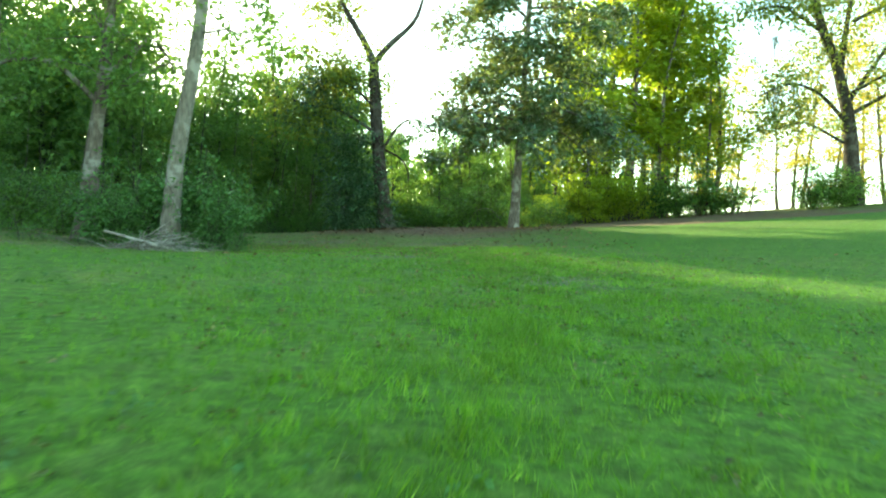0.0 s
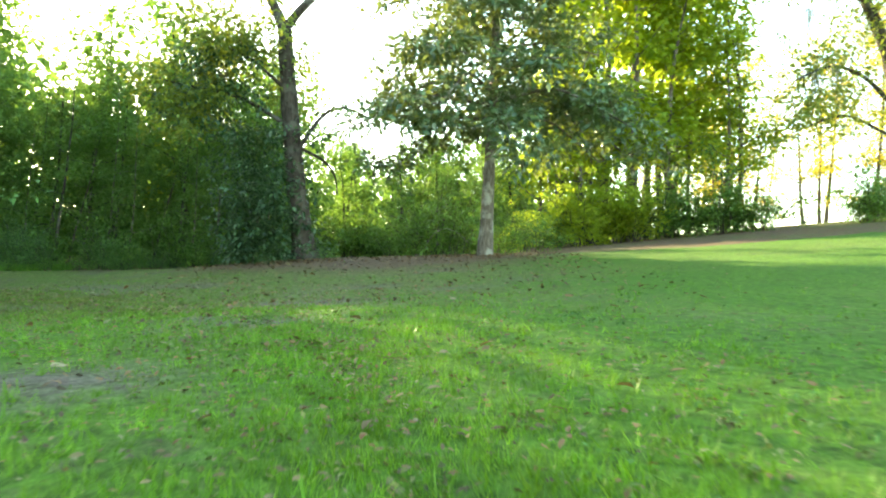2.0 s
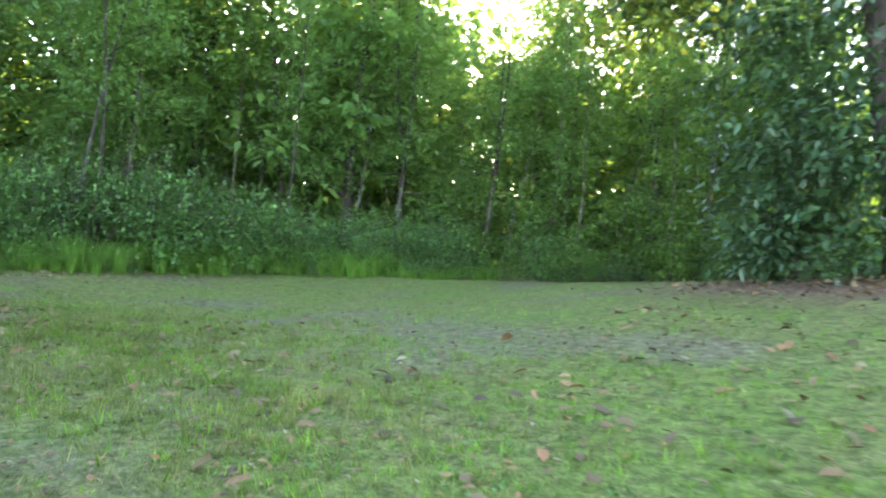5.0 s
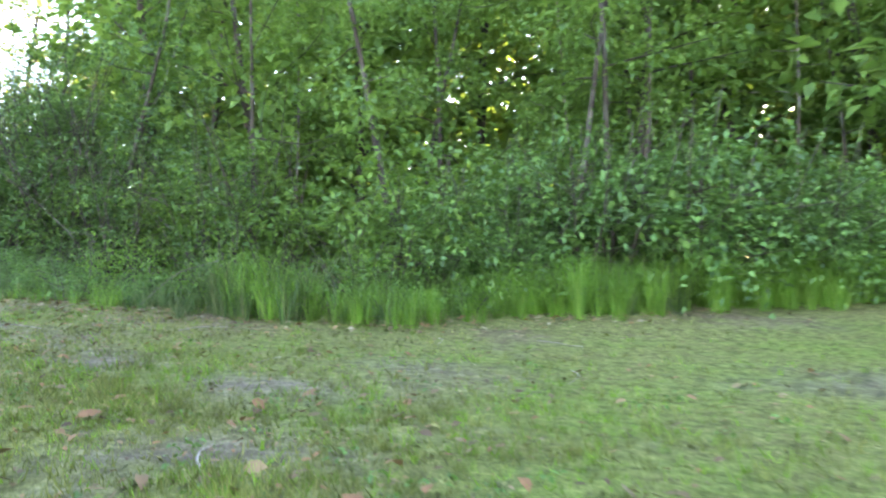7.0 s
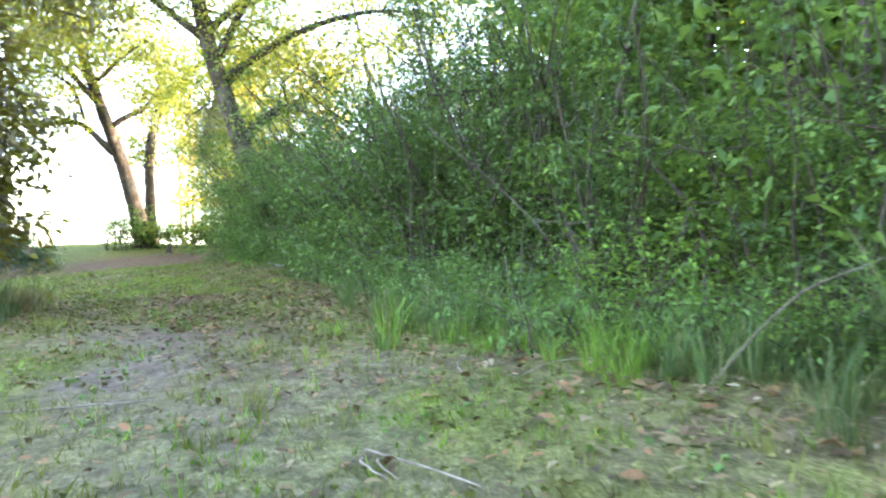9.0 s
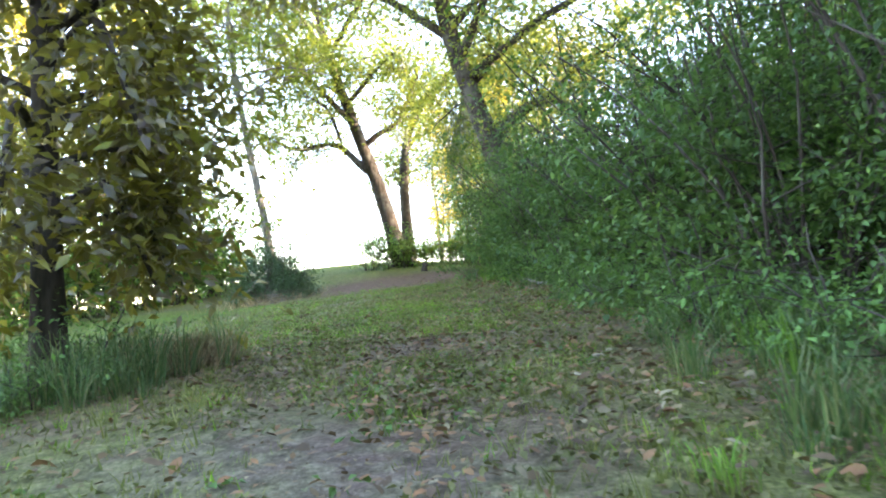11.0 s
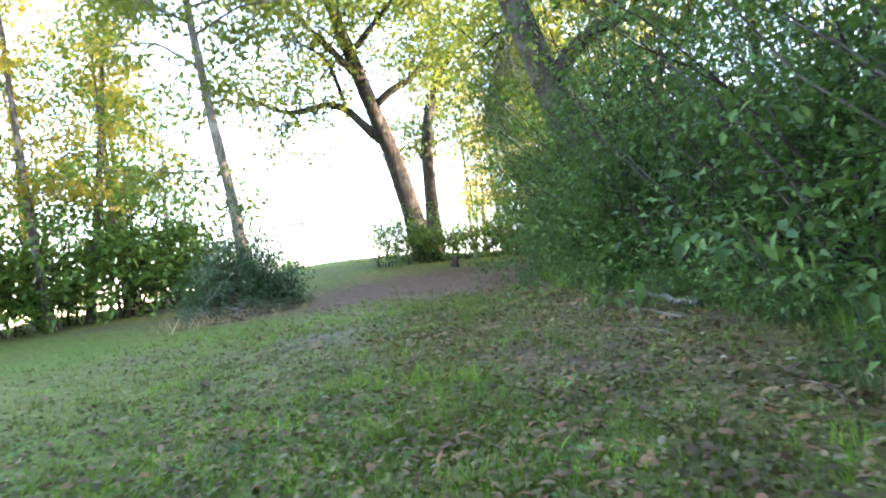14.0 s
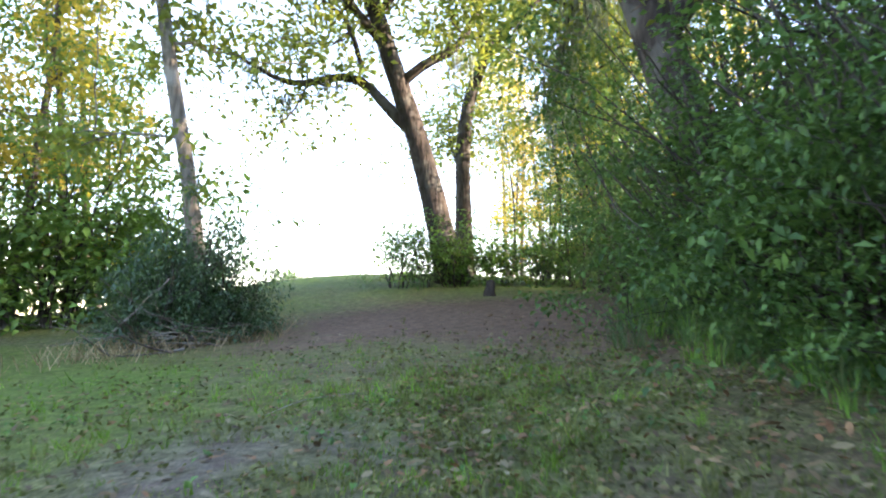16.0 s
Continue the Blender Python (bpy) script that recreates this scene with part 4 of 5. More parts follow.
# old oaks at the end of the track
limbed_tree(rng, "oak_tree", "old leaning oak with a forked grey trunk and spreading limbs", [on_ground(-30.4, 3.0), (-29.95, 2.8, 4.7), (-29.65, 2.65, 5.9), (-29.42, 2.5, 6.5), (-29.2, 2.4, 7.4), (-28.9, 2.2, 8.4), (-28.6, 2.0, 9.8), (-28.4, 1.8, 11.5)], 0.25, 0.09,
    [([(-29.7, 2.68, 5.6), (-29.28, 2.3, 6.1), (-28.94, 2.0, 6.75), (-28.5, 1.6, 6.65), (-28.1, 1.2, 6.35), (-27.3, 0.5, 7.0)], 0.13, 0.03),
     ([(-29.45, 2.55, 6.5), (-29.8, 3.0, 6.95), (-30.15, 3.35, 7.05), (-30.35, 3.6, 7.7), (-30.6, 3.95, 8.6)], 0.1, 0.04),
     ([(-29.2, 2.4, 7.2), (-28.2, 2.2, 8.1), (-27.0, 2.4, 8.6), (-26.0, 2.6, 8.4)], 0.09, 0.02),
     ([(-29.1, 2.3, 7.8), (-29.5, 3.2, 8.7), (-29.4, 4.4, 9.1)], 0.08, 0.02),
     ([(-28.95, 2.1, 6.7), (-28.5, 2.2, 7.6), (-27.6, 1.8, 8.1)], 0.06, 0.02),
     ([(-28.8, 2.1, 8.8), (-27.0, 3.0, 9.8), (-25.2, 3.8, 9.9), (-23.8, 4.2, 9.2)], 0.09, 0.02), ([(-28.7, 2.0, 9.2), (-28.2, 4.0, 10.2), (-27.4, 6.0, 10.3), (-26.6, 7.4, 9.6)], 0.09, 0.02),
     ([(-28.5, 1.9, 10.2), (-27.2, 0.2, 11.2), (-26, -1.4, 11.0)], 0.08, 0.02), ([(-28.5, 1.9, 10.6), (-30.2, 3.6, 11.6), (-31.4, 5.2, 11.4)], 0.08, 0.02)],
    OAK, 640, 24, 0.14, DARKBARK, 0.45, 8, 0.45, upper=12)
limbed_tree(rng, "oak_tree", "slim oak curving over the track behind a larger one", [on_ground(-33.2, 0.7), (-33.1, 0.75, 6.4), (-33.15, 1.0, 7.7), (-33.45, 1.5, 8.9), (-34.1, 2.3, 9.8), (-34.8, 3.1, 10.6)], 0.21, 0.1,
    [([(-33.3, 1.2, 8.2), (-32.6, 1.8, 9.3), (-32, 2.2, 10)], 0.08, 0.02), ([(-34.2, 2.4, 9.9), (-34.4, 3.6, 10.2), (-34.5, 5.0, 9.8)], 0.08, 0.03),
     ([(-33.1, 0.8, 5.5), (-33.4, 0.1, 6.4), (-33.8, -0.4, 7.2)], 0.06, 0.02)], OAK, 360, 24, 0.15, DARKBARK, 0.5, 9, 0.6, upper=8)
limbed_tree(rng, "oak_tree", "massive leaning oak trunk rising out of the hedge", [on_ground(-27.95, 9.6), (-27.75, 9.25, 3.1), (-27.68, 9.12, 3.7), (-27.48, 8.8, 4.7), (-27.3, 8.5, 5.9), (-27.1, 8.22, 7.0), (-26.9, 7.95, 8.6), (-26.6, 7.6, 11)], 0.29, 0.14,
    [([(-27.46, 8.78, 5.0), (-27.62, 9.05, 5.5), (-27.9, 9.55, 5.85), (-28.12, 9.95, 6.0), (-28.3, 10.35, 5.65), (-28.5, 10.8, 5.3)], 0.15, 0.06),
     ([(-27.3, 8.5, 5.9), (-28.0, 7.8, 6.5), (-28.8, 6.8, 6.4), (-29.5, 6.0, 5.7)], 0.11, 0.03), ([(-27.1, 8.25, 7.0), (-26.6, 9.6, 8.2), (-25.8, 11, 8.4)], 0.12, 0.03),
     ([(-27.0, 8.1, 7.6), (-26.3, 6.8, 8.8), (-25.8, 5.6, 9.2)], 0.12, 0.03), ([(-26.9, 8.0, 8.4), (-25.6, 8.8, 9.6), (-24.2, 9.6, 9.8)], 0.1, 0.03),
     ([(-28.1, 9.9, 6.0), (-28.2, 10.6, 6.5), (-28.0, 11.6, 6.6)], 0.07, 0.02), ([(-27.2, 8.4, 6.4), (-28.2, 9.0, 7.6), (-29.2, 9.4, 8.4)], 0.1, 0.03),
     ([(-27.2, 8.4, 6.6), (-27.8, 10.4, 7.8), (-28.4, 12.2, 8.2), (-28.8, 13.8, 7.8)], 0.11, 0.03), ([(-27.0, 8.1, 7.8), (-27.4, 10.6, 9.4), (-27.2, 13.0, 9.8)], 0.1, 0.03)], OAK, 1050, 22, 0.12, DARKBARK, 0.45, 11, 0.5, upper=12)
limbed_tree(rng, "pine_tree", "slim pale tree rising out of a brush pile", [on_ground(-25.1, 3.75), (-24.88, 3.69, 3.9), (-24.72, 3.65, 4.7), (-24.6, 3.62, 5.4), (-24.48, 3.6, 6.2), (-24.3, 3.55, 7.4), (-24.2, 3.5, 9.0)], 0.115, 0.05,
    [([(-24.6, 3.6, 5.6), (-25.2, 3.2, 5.9), (-25.8, 2.8, 5.7)], 0.03, 0.012), ([(-24.5, 3.6, 6.2), (-23.9, 3.2, 6.7), (-23.3, 2.9, 6.6)], 0.03, 0.012), ([(-24.4, 3.6, 6.8), (-25.0, 4.2, 7.3), (-25.5, 4.7, 7.3)], 0.03, 0.012),
     ([(-24.8, 3.7, 4.4), (-24.2, 3.1, 4.5), (-23.7, 2.6, 4.2)], 0.02, 0.008)]
    + [([(-24.35, 3.57, 7.0 + 0.3 * k), (-24.35 + 1.1 * math.cos(2.4 * k), 3.57 + 1.1 * math.sin(2.4 * k), 7.3 + 0.3 * k), (-24.35 + 2.3 * math.cos(2.4 * k), 3.57 + 2.3 * math.sin(2.4 * k), 7.0 + 0.3 * k)], 0.03, 0.012) for k in range(7)],
    OAK, 300, 22, 0.14, PALEBARK, 0.34, 5, 0.3)
hedge_oaks = [woodland_tree(rng, "oak_tree", "broad oak with an airy crown behind the hedge", 8.6, 0.13, 0.3, 3.0, 170, 20, 0.13, DARKBARK, OAK, 0.06, tuft_r=0.42, group="oaks behind the hedge")]
planted(hedge_oaks, [(0, standing(-29.8, 13.2, 20, 1.0)), (0, standing(-31.8, 10.6, 140, 1.02)), (0, standing(-27.4, 15.6, 250, 0.95)), (0, standing(-33.6, 13.2, 300, 1.15)), (0, standing(-36.0, 3.6, 80, 0.85)), (0, standing(-35.0, 5.6, 190, 0.9))])
# oak on the rise beyond the lawn
limbs = [([(20.3, 38.1, 11.2), (20.6, 38.1, 15), (21.4, 38, 19)], 0.18, 0.05), ([(20.9, 38.1, 8.5), (19, 37.5, 10), (17.2, 37, 10.4), (15.4, 36.6, 9.4)], 0.12, 0.03), ([(20.7, 38.1, 9.5), (22.6, 37.4, 13), (24, 37, 17)], 0.14, 0.04),
         ([(19, 38.1, 13.5), (16.6, 37.2, 14.4), (14.4, 36.6, 13.6)], 0.1, 0.03), ([(20.95, 38.1, 7.4), (18.8, 38.8, 8.8), (16.6, 39, 7.8)], 0.08, 0.02), ([(20.9, 38.1, 9), (23.8, 37, 11), (26.4, 36, 10.6)], 0.12, 0.03),
         ([(19.6, 38.1, 12.4), (17.6, 36.8, 15.6), (15, 36.2, 17)], 0.12, 0.03), ([(20.6, 38.1, 10), (22, 36, 11), (23.4, 34.4, 10.2)], 0.1, 0.03), ([(18.6, 38, 15), (16, 38.6, 17.4), (13.6, 38.8, 17.2)], 0.1, 0.03), ([(20.8, 38, 14), (23.2, 38.6, 15.4), (26, 39, 15)], 0.1, 0.03)]
limbed_tree(rng, "oak_tree", "tall oak with spreading limbs on the sunlit rise", [on_ground(21.4, 38.1), (21.0, 38.1, 8.5), (20.1, 38.1, 11.8), (18.9, 38.1, 14), (18.2, 38.1, 18.5)], 0.42, 0.12, limbs,
    OAK, 620, 24, 0.24, DARKBARK, 0.75, 6, 0.8)


rng = np.random.default_rng(32)
# ---- hanging moss on the oaks ----
def hanging_moss(places):
    for x, y, z, ln in places:
        root = thing("hanging_moss", "grey-green moss hanging from an oak limb", "moss", "moss on the oaks")
        root.location = (x, y, z)
        v, n = [], 26
        p = rng.normal(size=(n, 3)) * np.array([0.16, 0.16, 0.05])
        for k in range(n):
            drop = wander(rng, p[k], (0, 0, -1), ln * rng.uniform(0.4, 1), 6, 0.12, 0)
            v.append(tube(drop, np.linspace(0.014, 0.003, 6), 3))
        part("tassel", joined(v), MOSS, root)


hanging_moss([(-28.0, 1.1, 6.3, 0.8), (-27.5, 0.7, 6.9, 0.9), (-28.6, 1.7, 6.6, 0.6), (-30.2, 3.4, 7.0, 0.7), (-26.4, 2.5, 8.4, 0.9), (-29.4, 4.2, 9.0, 1.0), (-27.7, 1.9, 8.0, 0.8),
              (-33.9, 2.0, 9.5, 0.9), (-29.5, 6.0, 5.7, 1.3), (-29.3, 6.3, 5.9, 1.2), (-29.0, 6.6, 6.2, 1.4), (-28.7, 6.9, 6.4, 1.2), (-28.3, 7.4, 6.45, 1.1), (-28.0, 7.8, 6.5, 1.3), (-29.4, 6.15, 5.8, 1.5), (-28.85, 6.8, 6.3, 1.0), (16.4, 36.9, 9.9, 1.5), (17.3, 37.0, 10.2, 1.8), (16.4, 37.2, 12.7, 1.7), (19.4, 38.0, 12.6, 1.6)])


# ---- brush piles, logs and sticks ----
def stick(name, label, points, radius, mat, category="stick", group=""):
    pts = np.asarray(points, float)
    root = pts[0].copy()
    line = bent(pts - root, 9) + rng.normal(size=(9, 3)) * radius * 0.35
    ob = solid(name, *tube(line, radius * np.linspace(1.0, 0.55, 9), 7, rng, 0.08), mat, smooth=True)
    ob.location = root
    return tagged(ob, label, category, group)


def brush_pile(x, y, reach, height, count, label, mat):
    root = thing("brush_pile", label, "brush pile")
    root.location = on_ground(x, y)
    for _ in range(count):
        a = rng.uniform(0, 6.28)
        p = np.array([rng.normal() * reach * 0.45, rng.normal() * reach * 0.45, 0])
        p[2] = float(land(x + p[0], y + p[1])) - root.location.z + rng.uniform(0, height) * max(0, 1 - np.hypot(p[0], p[1]) / reach)
        w = wander(rng, p, (math.cos(a), math.sin(a), rng.uniform(-0.25, 0.45)), rng.uniform(0.4, 1.1), 5, 0.15, -0.03)
        part("branch", tube(w, np.linspace(rng.uniform(0.004, 0.016), 0.003, 5), 4), mat, root)
    return root


brush_pile(-5.9, 14.2, 1.0, 0.45, 160, "pile of dead branches under a leaning tree", DEADWOOD)
brush_pile(-24.2, 4.6, 0.55, 0.45, 55, "pile of dead twigs round the foot of a slim tree", BARK)
mound = [shrub(rng, "thicket", "low dark bramble thicket over a brush pile", 0.95, 0.7, 105, 40, 0.045, IVY, tuft_r=0.2, stems_n=12)]
planted(mound, [(0, standing(-24.75 + 0.5 * math.cos(a), 4.05 + 0.45 * math.sin(a), 70 * a, sc, tall=tl_)) for a, sc, tl_ in ((0.3, 1.0, 1.4), (1.4, 0.95, 1.3), (2.5, 1.0, 1.45), (3.6, 0.95, 1.4), (4.6, 1.0, 1.4), (5.5, 0.95, 1.4))] + [(0, standing(-24.75, 4.05, 20, 1.1, tall=1.9))])
# thickets whose shade is painted into the leaf colour
dark = [shrub(rng, "thicket", "thicket beside the track with shade put into its dark leaf colour", 2.4, 1.1, 72, 38, 0.057, SHADED, tuft_r=0.24, stems_n=10, bark=DARKBARK)]
tall_thicket = [shrub(rng, "thicket", "tall thicket beside the track with shade put into its dark leaf colour", 3.9, 1.35, 125, 31, 0.06, SHADED, tuft_r=0.32, stems_n=11, bark=DARKBARK)]
near_hedge = []
for k in range(13):
    p, w = edge_at(23.6 + 0.85 * k)
    q = p + w * (1.9 + 0.6 * (k % 2))
    near_hedge.append((0, standing(q[0], q[1], 67 * k, (1.0 if k < 7 else 0.8) + 0.05 * (k % 3))))
for k in range(8):
    p, w = edge_at(25.0 + 1.0 * k)
    q = p + w * 3.2
    near_hedge.append((0, standing(q[0], q[1], 41 * k, (1.0 if k < 5 else 0.8) + 0.05 * (k % 3))))
for k in range(6):
    p, w = edge_at(31.9 + 0.6 * k)
    q = p + w * 0.95
    near_hedge.append((0, standing(q[0], q[1], 53 * k, 0.95 + 0.04 * (k % 3))))
near_hedge += [(0, standing(-22.4, 14.6, 10, 0.95)), (0, standing(-23.3, 13.9, 130, 0.95)), (0, standing(-21.4, 15.4, 220, 0.82))]
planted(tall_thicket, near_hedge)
low_hedge = []
for k in range(22):
    p, w = edge_at(23.8 + 0.55 * k)
    q = p + w * (1.0 + 0.35 * (k % 3))
    low_hedge.append((0, standing(q[0], q[1], 83 * k, 1.12 + 0.08 * (k % 4))))
for k in range(10):
    p, w = edge_at(30.0 + 0.5 * k)
    q = p + w * (0.55 + 0.2 * (k % 2))
    low_hedge.append((0, standing(q[0], q[1], 29 * k, 0.88 + 0.06 * (k % 3))))
for x, y, sc in ((-30.5, 6.1, 0.75), (-31.2, 5.3, 0.7), (-30.0, 6.9, 0.85), (-29.3, 7.6, 0.9), (-31.8, 4.6, 0.65), (-28.7, 8.3, 0.95), (-30.9, 7.0, 1.0), (-32.2, 5.6, 0.9)):
    low_hedge.append((0, standing(x, y, 61 * x, sc)))
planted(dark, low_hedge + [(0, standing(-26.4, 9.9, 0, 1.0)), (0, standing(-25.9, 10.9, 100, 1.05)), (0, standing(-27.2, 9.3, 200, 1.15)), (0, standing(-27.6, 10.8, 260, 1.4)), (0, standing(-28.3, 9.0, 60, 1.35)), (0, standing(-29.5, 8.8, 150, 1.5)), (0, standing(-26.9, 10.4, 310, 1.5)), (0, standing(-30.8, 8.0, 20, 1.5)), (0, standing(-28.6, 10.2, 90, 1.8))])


def plank(a, b, width, thick):
    """A weathered board lying on the brush."""
    bm = bmesh.new()
    bmesh.ops.create_cube(bm, size=1.0)
    d = Vector(b) - Vector(a)
    bmesh.ops.scale(bm, vec=(d.length, width, thick), verts=bm.verts)
    bmesh.ops.bevel(bm, geom=bm.edges[:], offset=0.006, segments=1, affect="EDGES")
    me = bpy.data.meshes.new("board")
    bm.to_mesh(me)
    bm.free()
    me.materials.append(DEADWOOD)
    ob = new("board", me)
    ob.matrix_basis = Matrix.Translation((Vector(a) + Vector(b)) / 2) @ d.to_track_quat("X", "Z").to_matrix().to_4x4()
    return tagged(ob, "pale weathered board resting on dead branches", "board")


plank((-6.75, 13.6, 0.72), (-5.75, 13.7, 0.5), 0.16, 0.04)
stick("fallen_log", "white mottled log lying in the grass along the shrubs", [on_ground(-23.2, 12.5, 0.04), on_ground(-23.5, 12.05, 0.08), on_ground(-23.9, 11.6, 0.06)], 0.024, PALELOG, "log")
stick("fallen_branch", "thin bare branch on the ground", [on_ground(-22.7, 12.6, 0.03), on_ground(-23.0, 12.2, 0.04), on_ground(-23.1, 11.9, 0.03)], 0.003, DEADWOOD)
stick("fallen_branch", "pale broken branch sticking out of a brush pile", [on_ground(-23.75, 4.1, 0.1), on_ground(-23.9, 4.3, 0.35), on_ground(-24.3, 4.5, 0.75)], 0.018, DEADWOOD)
for k in range(22):
    x, y = [(-15.2, 18.6), (-14.3, 20.5), (-14.4, 23), (-19, 14.2), (-21.6, 12.4), (-24, 10), (-12, 17.6), (-14, 17.2)][k % 8]
    x, y, a, ln = x + rng.normal() * 0.9, y + rng.normal() * 0.9, rng.uniform(0, 6.28), rng.uniform(0.25, 0.8)
    if edge_away(x, y) > 0.3:
        continue
    stick("twig", "thin pale dead twig lying in the grass", [on_ground(x, y, 0.012), on_ground(x + ln * 0.5 * math.cos(a), y + ln * 0.5 * math.sin(a), 0.03), on_ground(x + ln * math.cos(a + 0.3), y + ln * math.sin(a + 0.3), 0.012)],
          rng.uniform(0.0025, 0.005), DEADWOOD, group="twigs on the ground")
for x0, y0, x1, y1, rad in ((-14.35, 18.32, -14.18, 18.72, 0.005), (-14.3, 18.4, -14.16, 18.5, 0.004), (-14.18, 19.72, -14.38, 20.17, 0.005), (-10.68, 20.13, -10.32, 20.1, 0.006), (-14.28, 18.34, -14.15, 18.48, 0.005), (-15.0, 21.2, -14.85, 21.9, 0.005)):
    stick("fallen_branch", "pale bare branch lying on the short grass", [on_ground(x0, y0, 0.02), on_ground((x0 + x1) / 2 + 0.03, (y0 + y1) / 2 - 0.03, 0.045), on_ground(x1, y1, 0.02)], rad, DEADWOOD)
stump = thing("tree_stump", "small dark rotten stump at the edge of the bare track", "stump")
stump.location = on_ground(-29.1, 5.0)
part("stump_body", tube([(0, 0, -0.05), (0.01, 0, 0.06), (0.0, 0.01, 0.16), (0.02, 0.02, 0.24), (0.02, 0.02, 0.25)], [0.13, 0.09, 0.075, 0.06, 0.001], 9, rng, 0.12), DARKBARK, stump, smooth=True)
# bare canes hanging out of the hedge and arching beside the magnolia
for pts, r in (([on_ground(-15.7, 20.0, 0.5), on_ground(-15.3, 19.6, 0.4), on_ground(-15.1, 19.3, 0.1)], 0.006),
               ([on_ground(0.6, 29.9, 0), on_ground(0.9, 29.9, 0.8), on_ground(1.5, 29.9, 0.95), on_ground(2.0, 29.9, 0.4)], 0.016)):
    stick("bare_cane", "bare grey cane among the shrubs", pts, r, BARK)


# ---- grass ----
rng = np.random.default_rng(33)
def blades(x, y, height, width, lean, bends=1):
    """Single grass blades: a leaning triangle, or a bent strip that tapers to its tip."""
    n = len(x)
    z = land(x, y) - 0.005 + 0.05 * (fractal(x * 0.9, y * 0.9, 5) - 0.5) + 0.03 * (noise2(x * 3, y * 3, 9) - 0.5)
    a, b = rng.uniform(0, 6.28, n), rng.uniform(0, 6.28, n)
    foot = np.stack([x, y, z], 1)
    side = np.stack([np.cos(a) * width / 2, np.sin(a) * width / 2, 0 * x], 1)
    out = np.stack([np.cos(b) * lean * height, np.sin(b) * lean * height, 0 * x], 1)
    up = np.stack([0 * x, 0 * x, height], 1)
    if bends == 1:
        v = np.stack([foot - side, foot + side, foot + out + up], 1)
        f = np.arange(n * 3).reshape(-1, 3)
    else:
        m = foot + out * 0.3 + up * 0.6
        v = np.stack([foot - side, foot + side, m - side * 0.8, m + side * 0.8, foot + out + up * (1 - 0.2 * lean[:, None])], 1)
        k = np.arange(n)[:, None] * 5
        f = np.concatenate([k + np.array(t) for t in ((0, 1, 3), (0, 3, 2), (2, 3, 4))], 1).reshape(-1, 3)
    return v.reshape(-1, 3), f


TRACK = np.array([(-0.2, 1.5), (0.3, 4.3), (0.7, 6.2), (0.9, 8.1), (0.8, 10.1), (0.4, 12.3), (-0.3, 13.8), (-2.2, 17), (-4.6, 19.4), (-6.4, 20.1), (-7.9, 20.3), (-9.1, 20.3), (-10.6, 20.1), (-12.4, 19.3),
                  (-13.5, 18.6), (-16.2, 16.3), (-17.5, 15.2), (-18.8, 14), (-20, 12.9), (-20.8, 12.1), (-22.5, 10.5), (-24, 9)])


def scatter(n, sigma, along=None):
    """Places about the track, thick beside it and thinning outwards."""
    i = rng.integers(0, len(TRACK) - 1, n)
    u = rng.uniform(size=n)[:, None]
    p = TRACK[i] * (1 - u) + TRACK[i + 1] * u
    r = np.abs(rng.normal(size=n)) * sigma
    a = rng.uniform(0, 6.28, n)
    return p[:, 0] + r * np.cos(a), p[:, 1] + r * np.sin(a)


def lawn(tufts, sigma, per, size, wide):
    """Tufts of grass about the track: places and heights of their blades, and how lush each tuft is."""
    x, y = scatter(tufts, sigma)
    lush, dirt, lit = covers(x, y)
    keep = (edge_away(x, y) < 0.6) & (rng.uniform(size=tufts) > np.maximum(dirt * 1.2, lit * 0.75)) & (rng.uniform(size=tufts) < 0.3 + 1.4 * noise2(x * 4, y * 4, 61))
    x, y, lush = x[keep], y[keep], lush[keep]
    h = size * (0.4 + 1.25 * fractal(x * 2.2, y * 2.2, 31)) * rng.uniform(0.5, 1.5, len(x))
    green = rng.uniform(size=len(x)) < 0.04 + lush * 1.15
    n = len(x) * per
    a, d = rng.uniform(0, 6.28, n), np.abs(rng.normal(size=n)) * 0.03 * wide
    return np.repeat(x, per) + d * np.cos(a), np.repeat(y, per) + d * np.sin(a), np.repeat(h, per) * rng.uniform(0.45, 1.2, n), np.repeat(green, per), rng.uniform(0.003, 0.0058, n) * wide


fields = [lawn(34000, 1.8, 10, 0.058, 1.0), lawn(28000, 4.4, 5, 0.054, 1.9)]
x, y, h, green, w = (np.concatenate(k) for k in zip(*fields))
for name, label, sel, tall, mat in (("lawn_grass", "short green lawn grass in uneven tufts", green, 1.0, GRASS), ("dry_grass", "sparse dry grass on the track", ~green, 0.95, DRYGRASS)):
    v, f = blades(x[sel], y[sel], h[sel] * tall, w[sel], rng.uniform(0.1, 1.0, sel.sum()))
    tagged(solid(name, v, f, mat), label, "grass", kind="stuff")

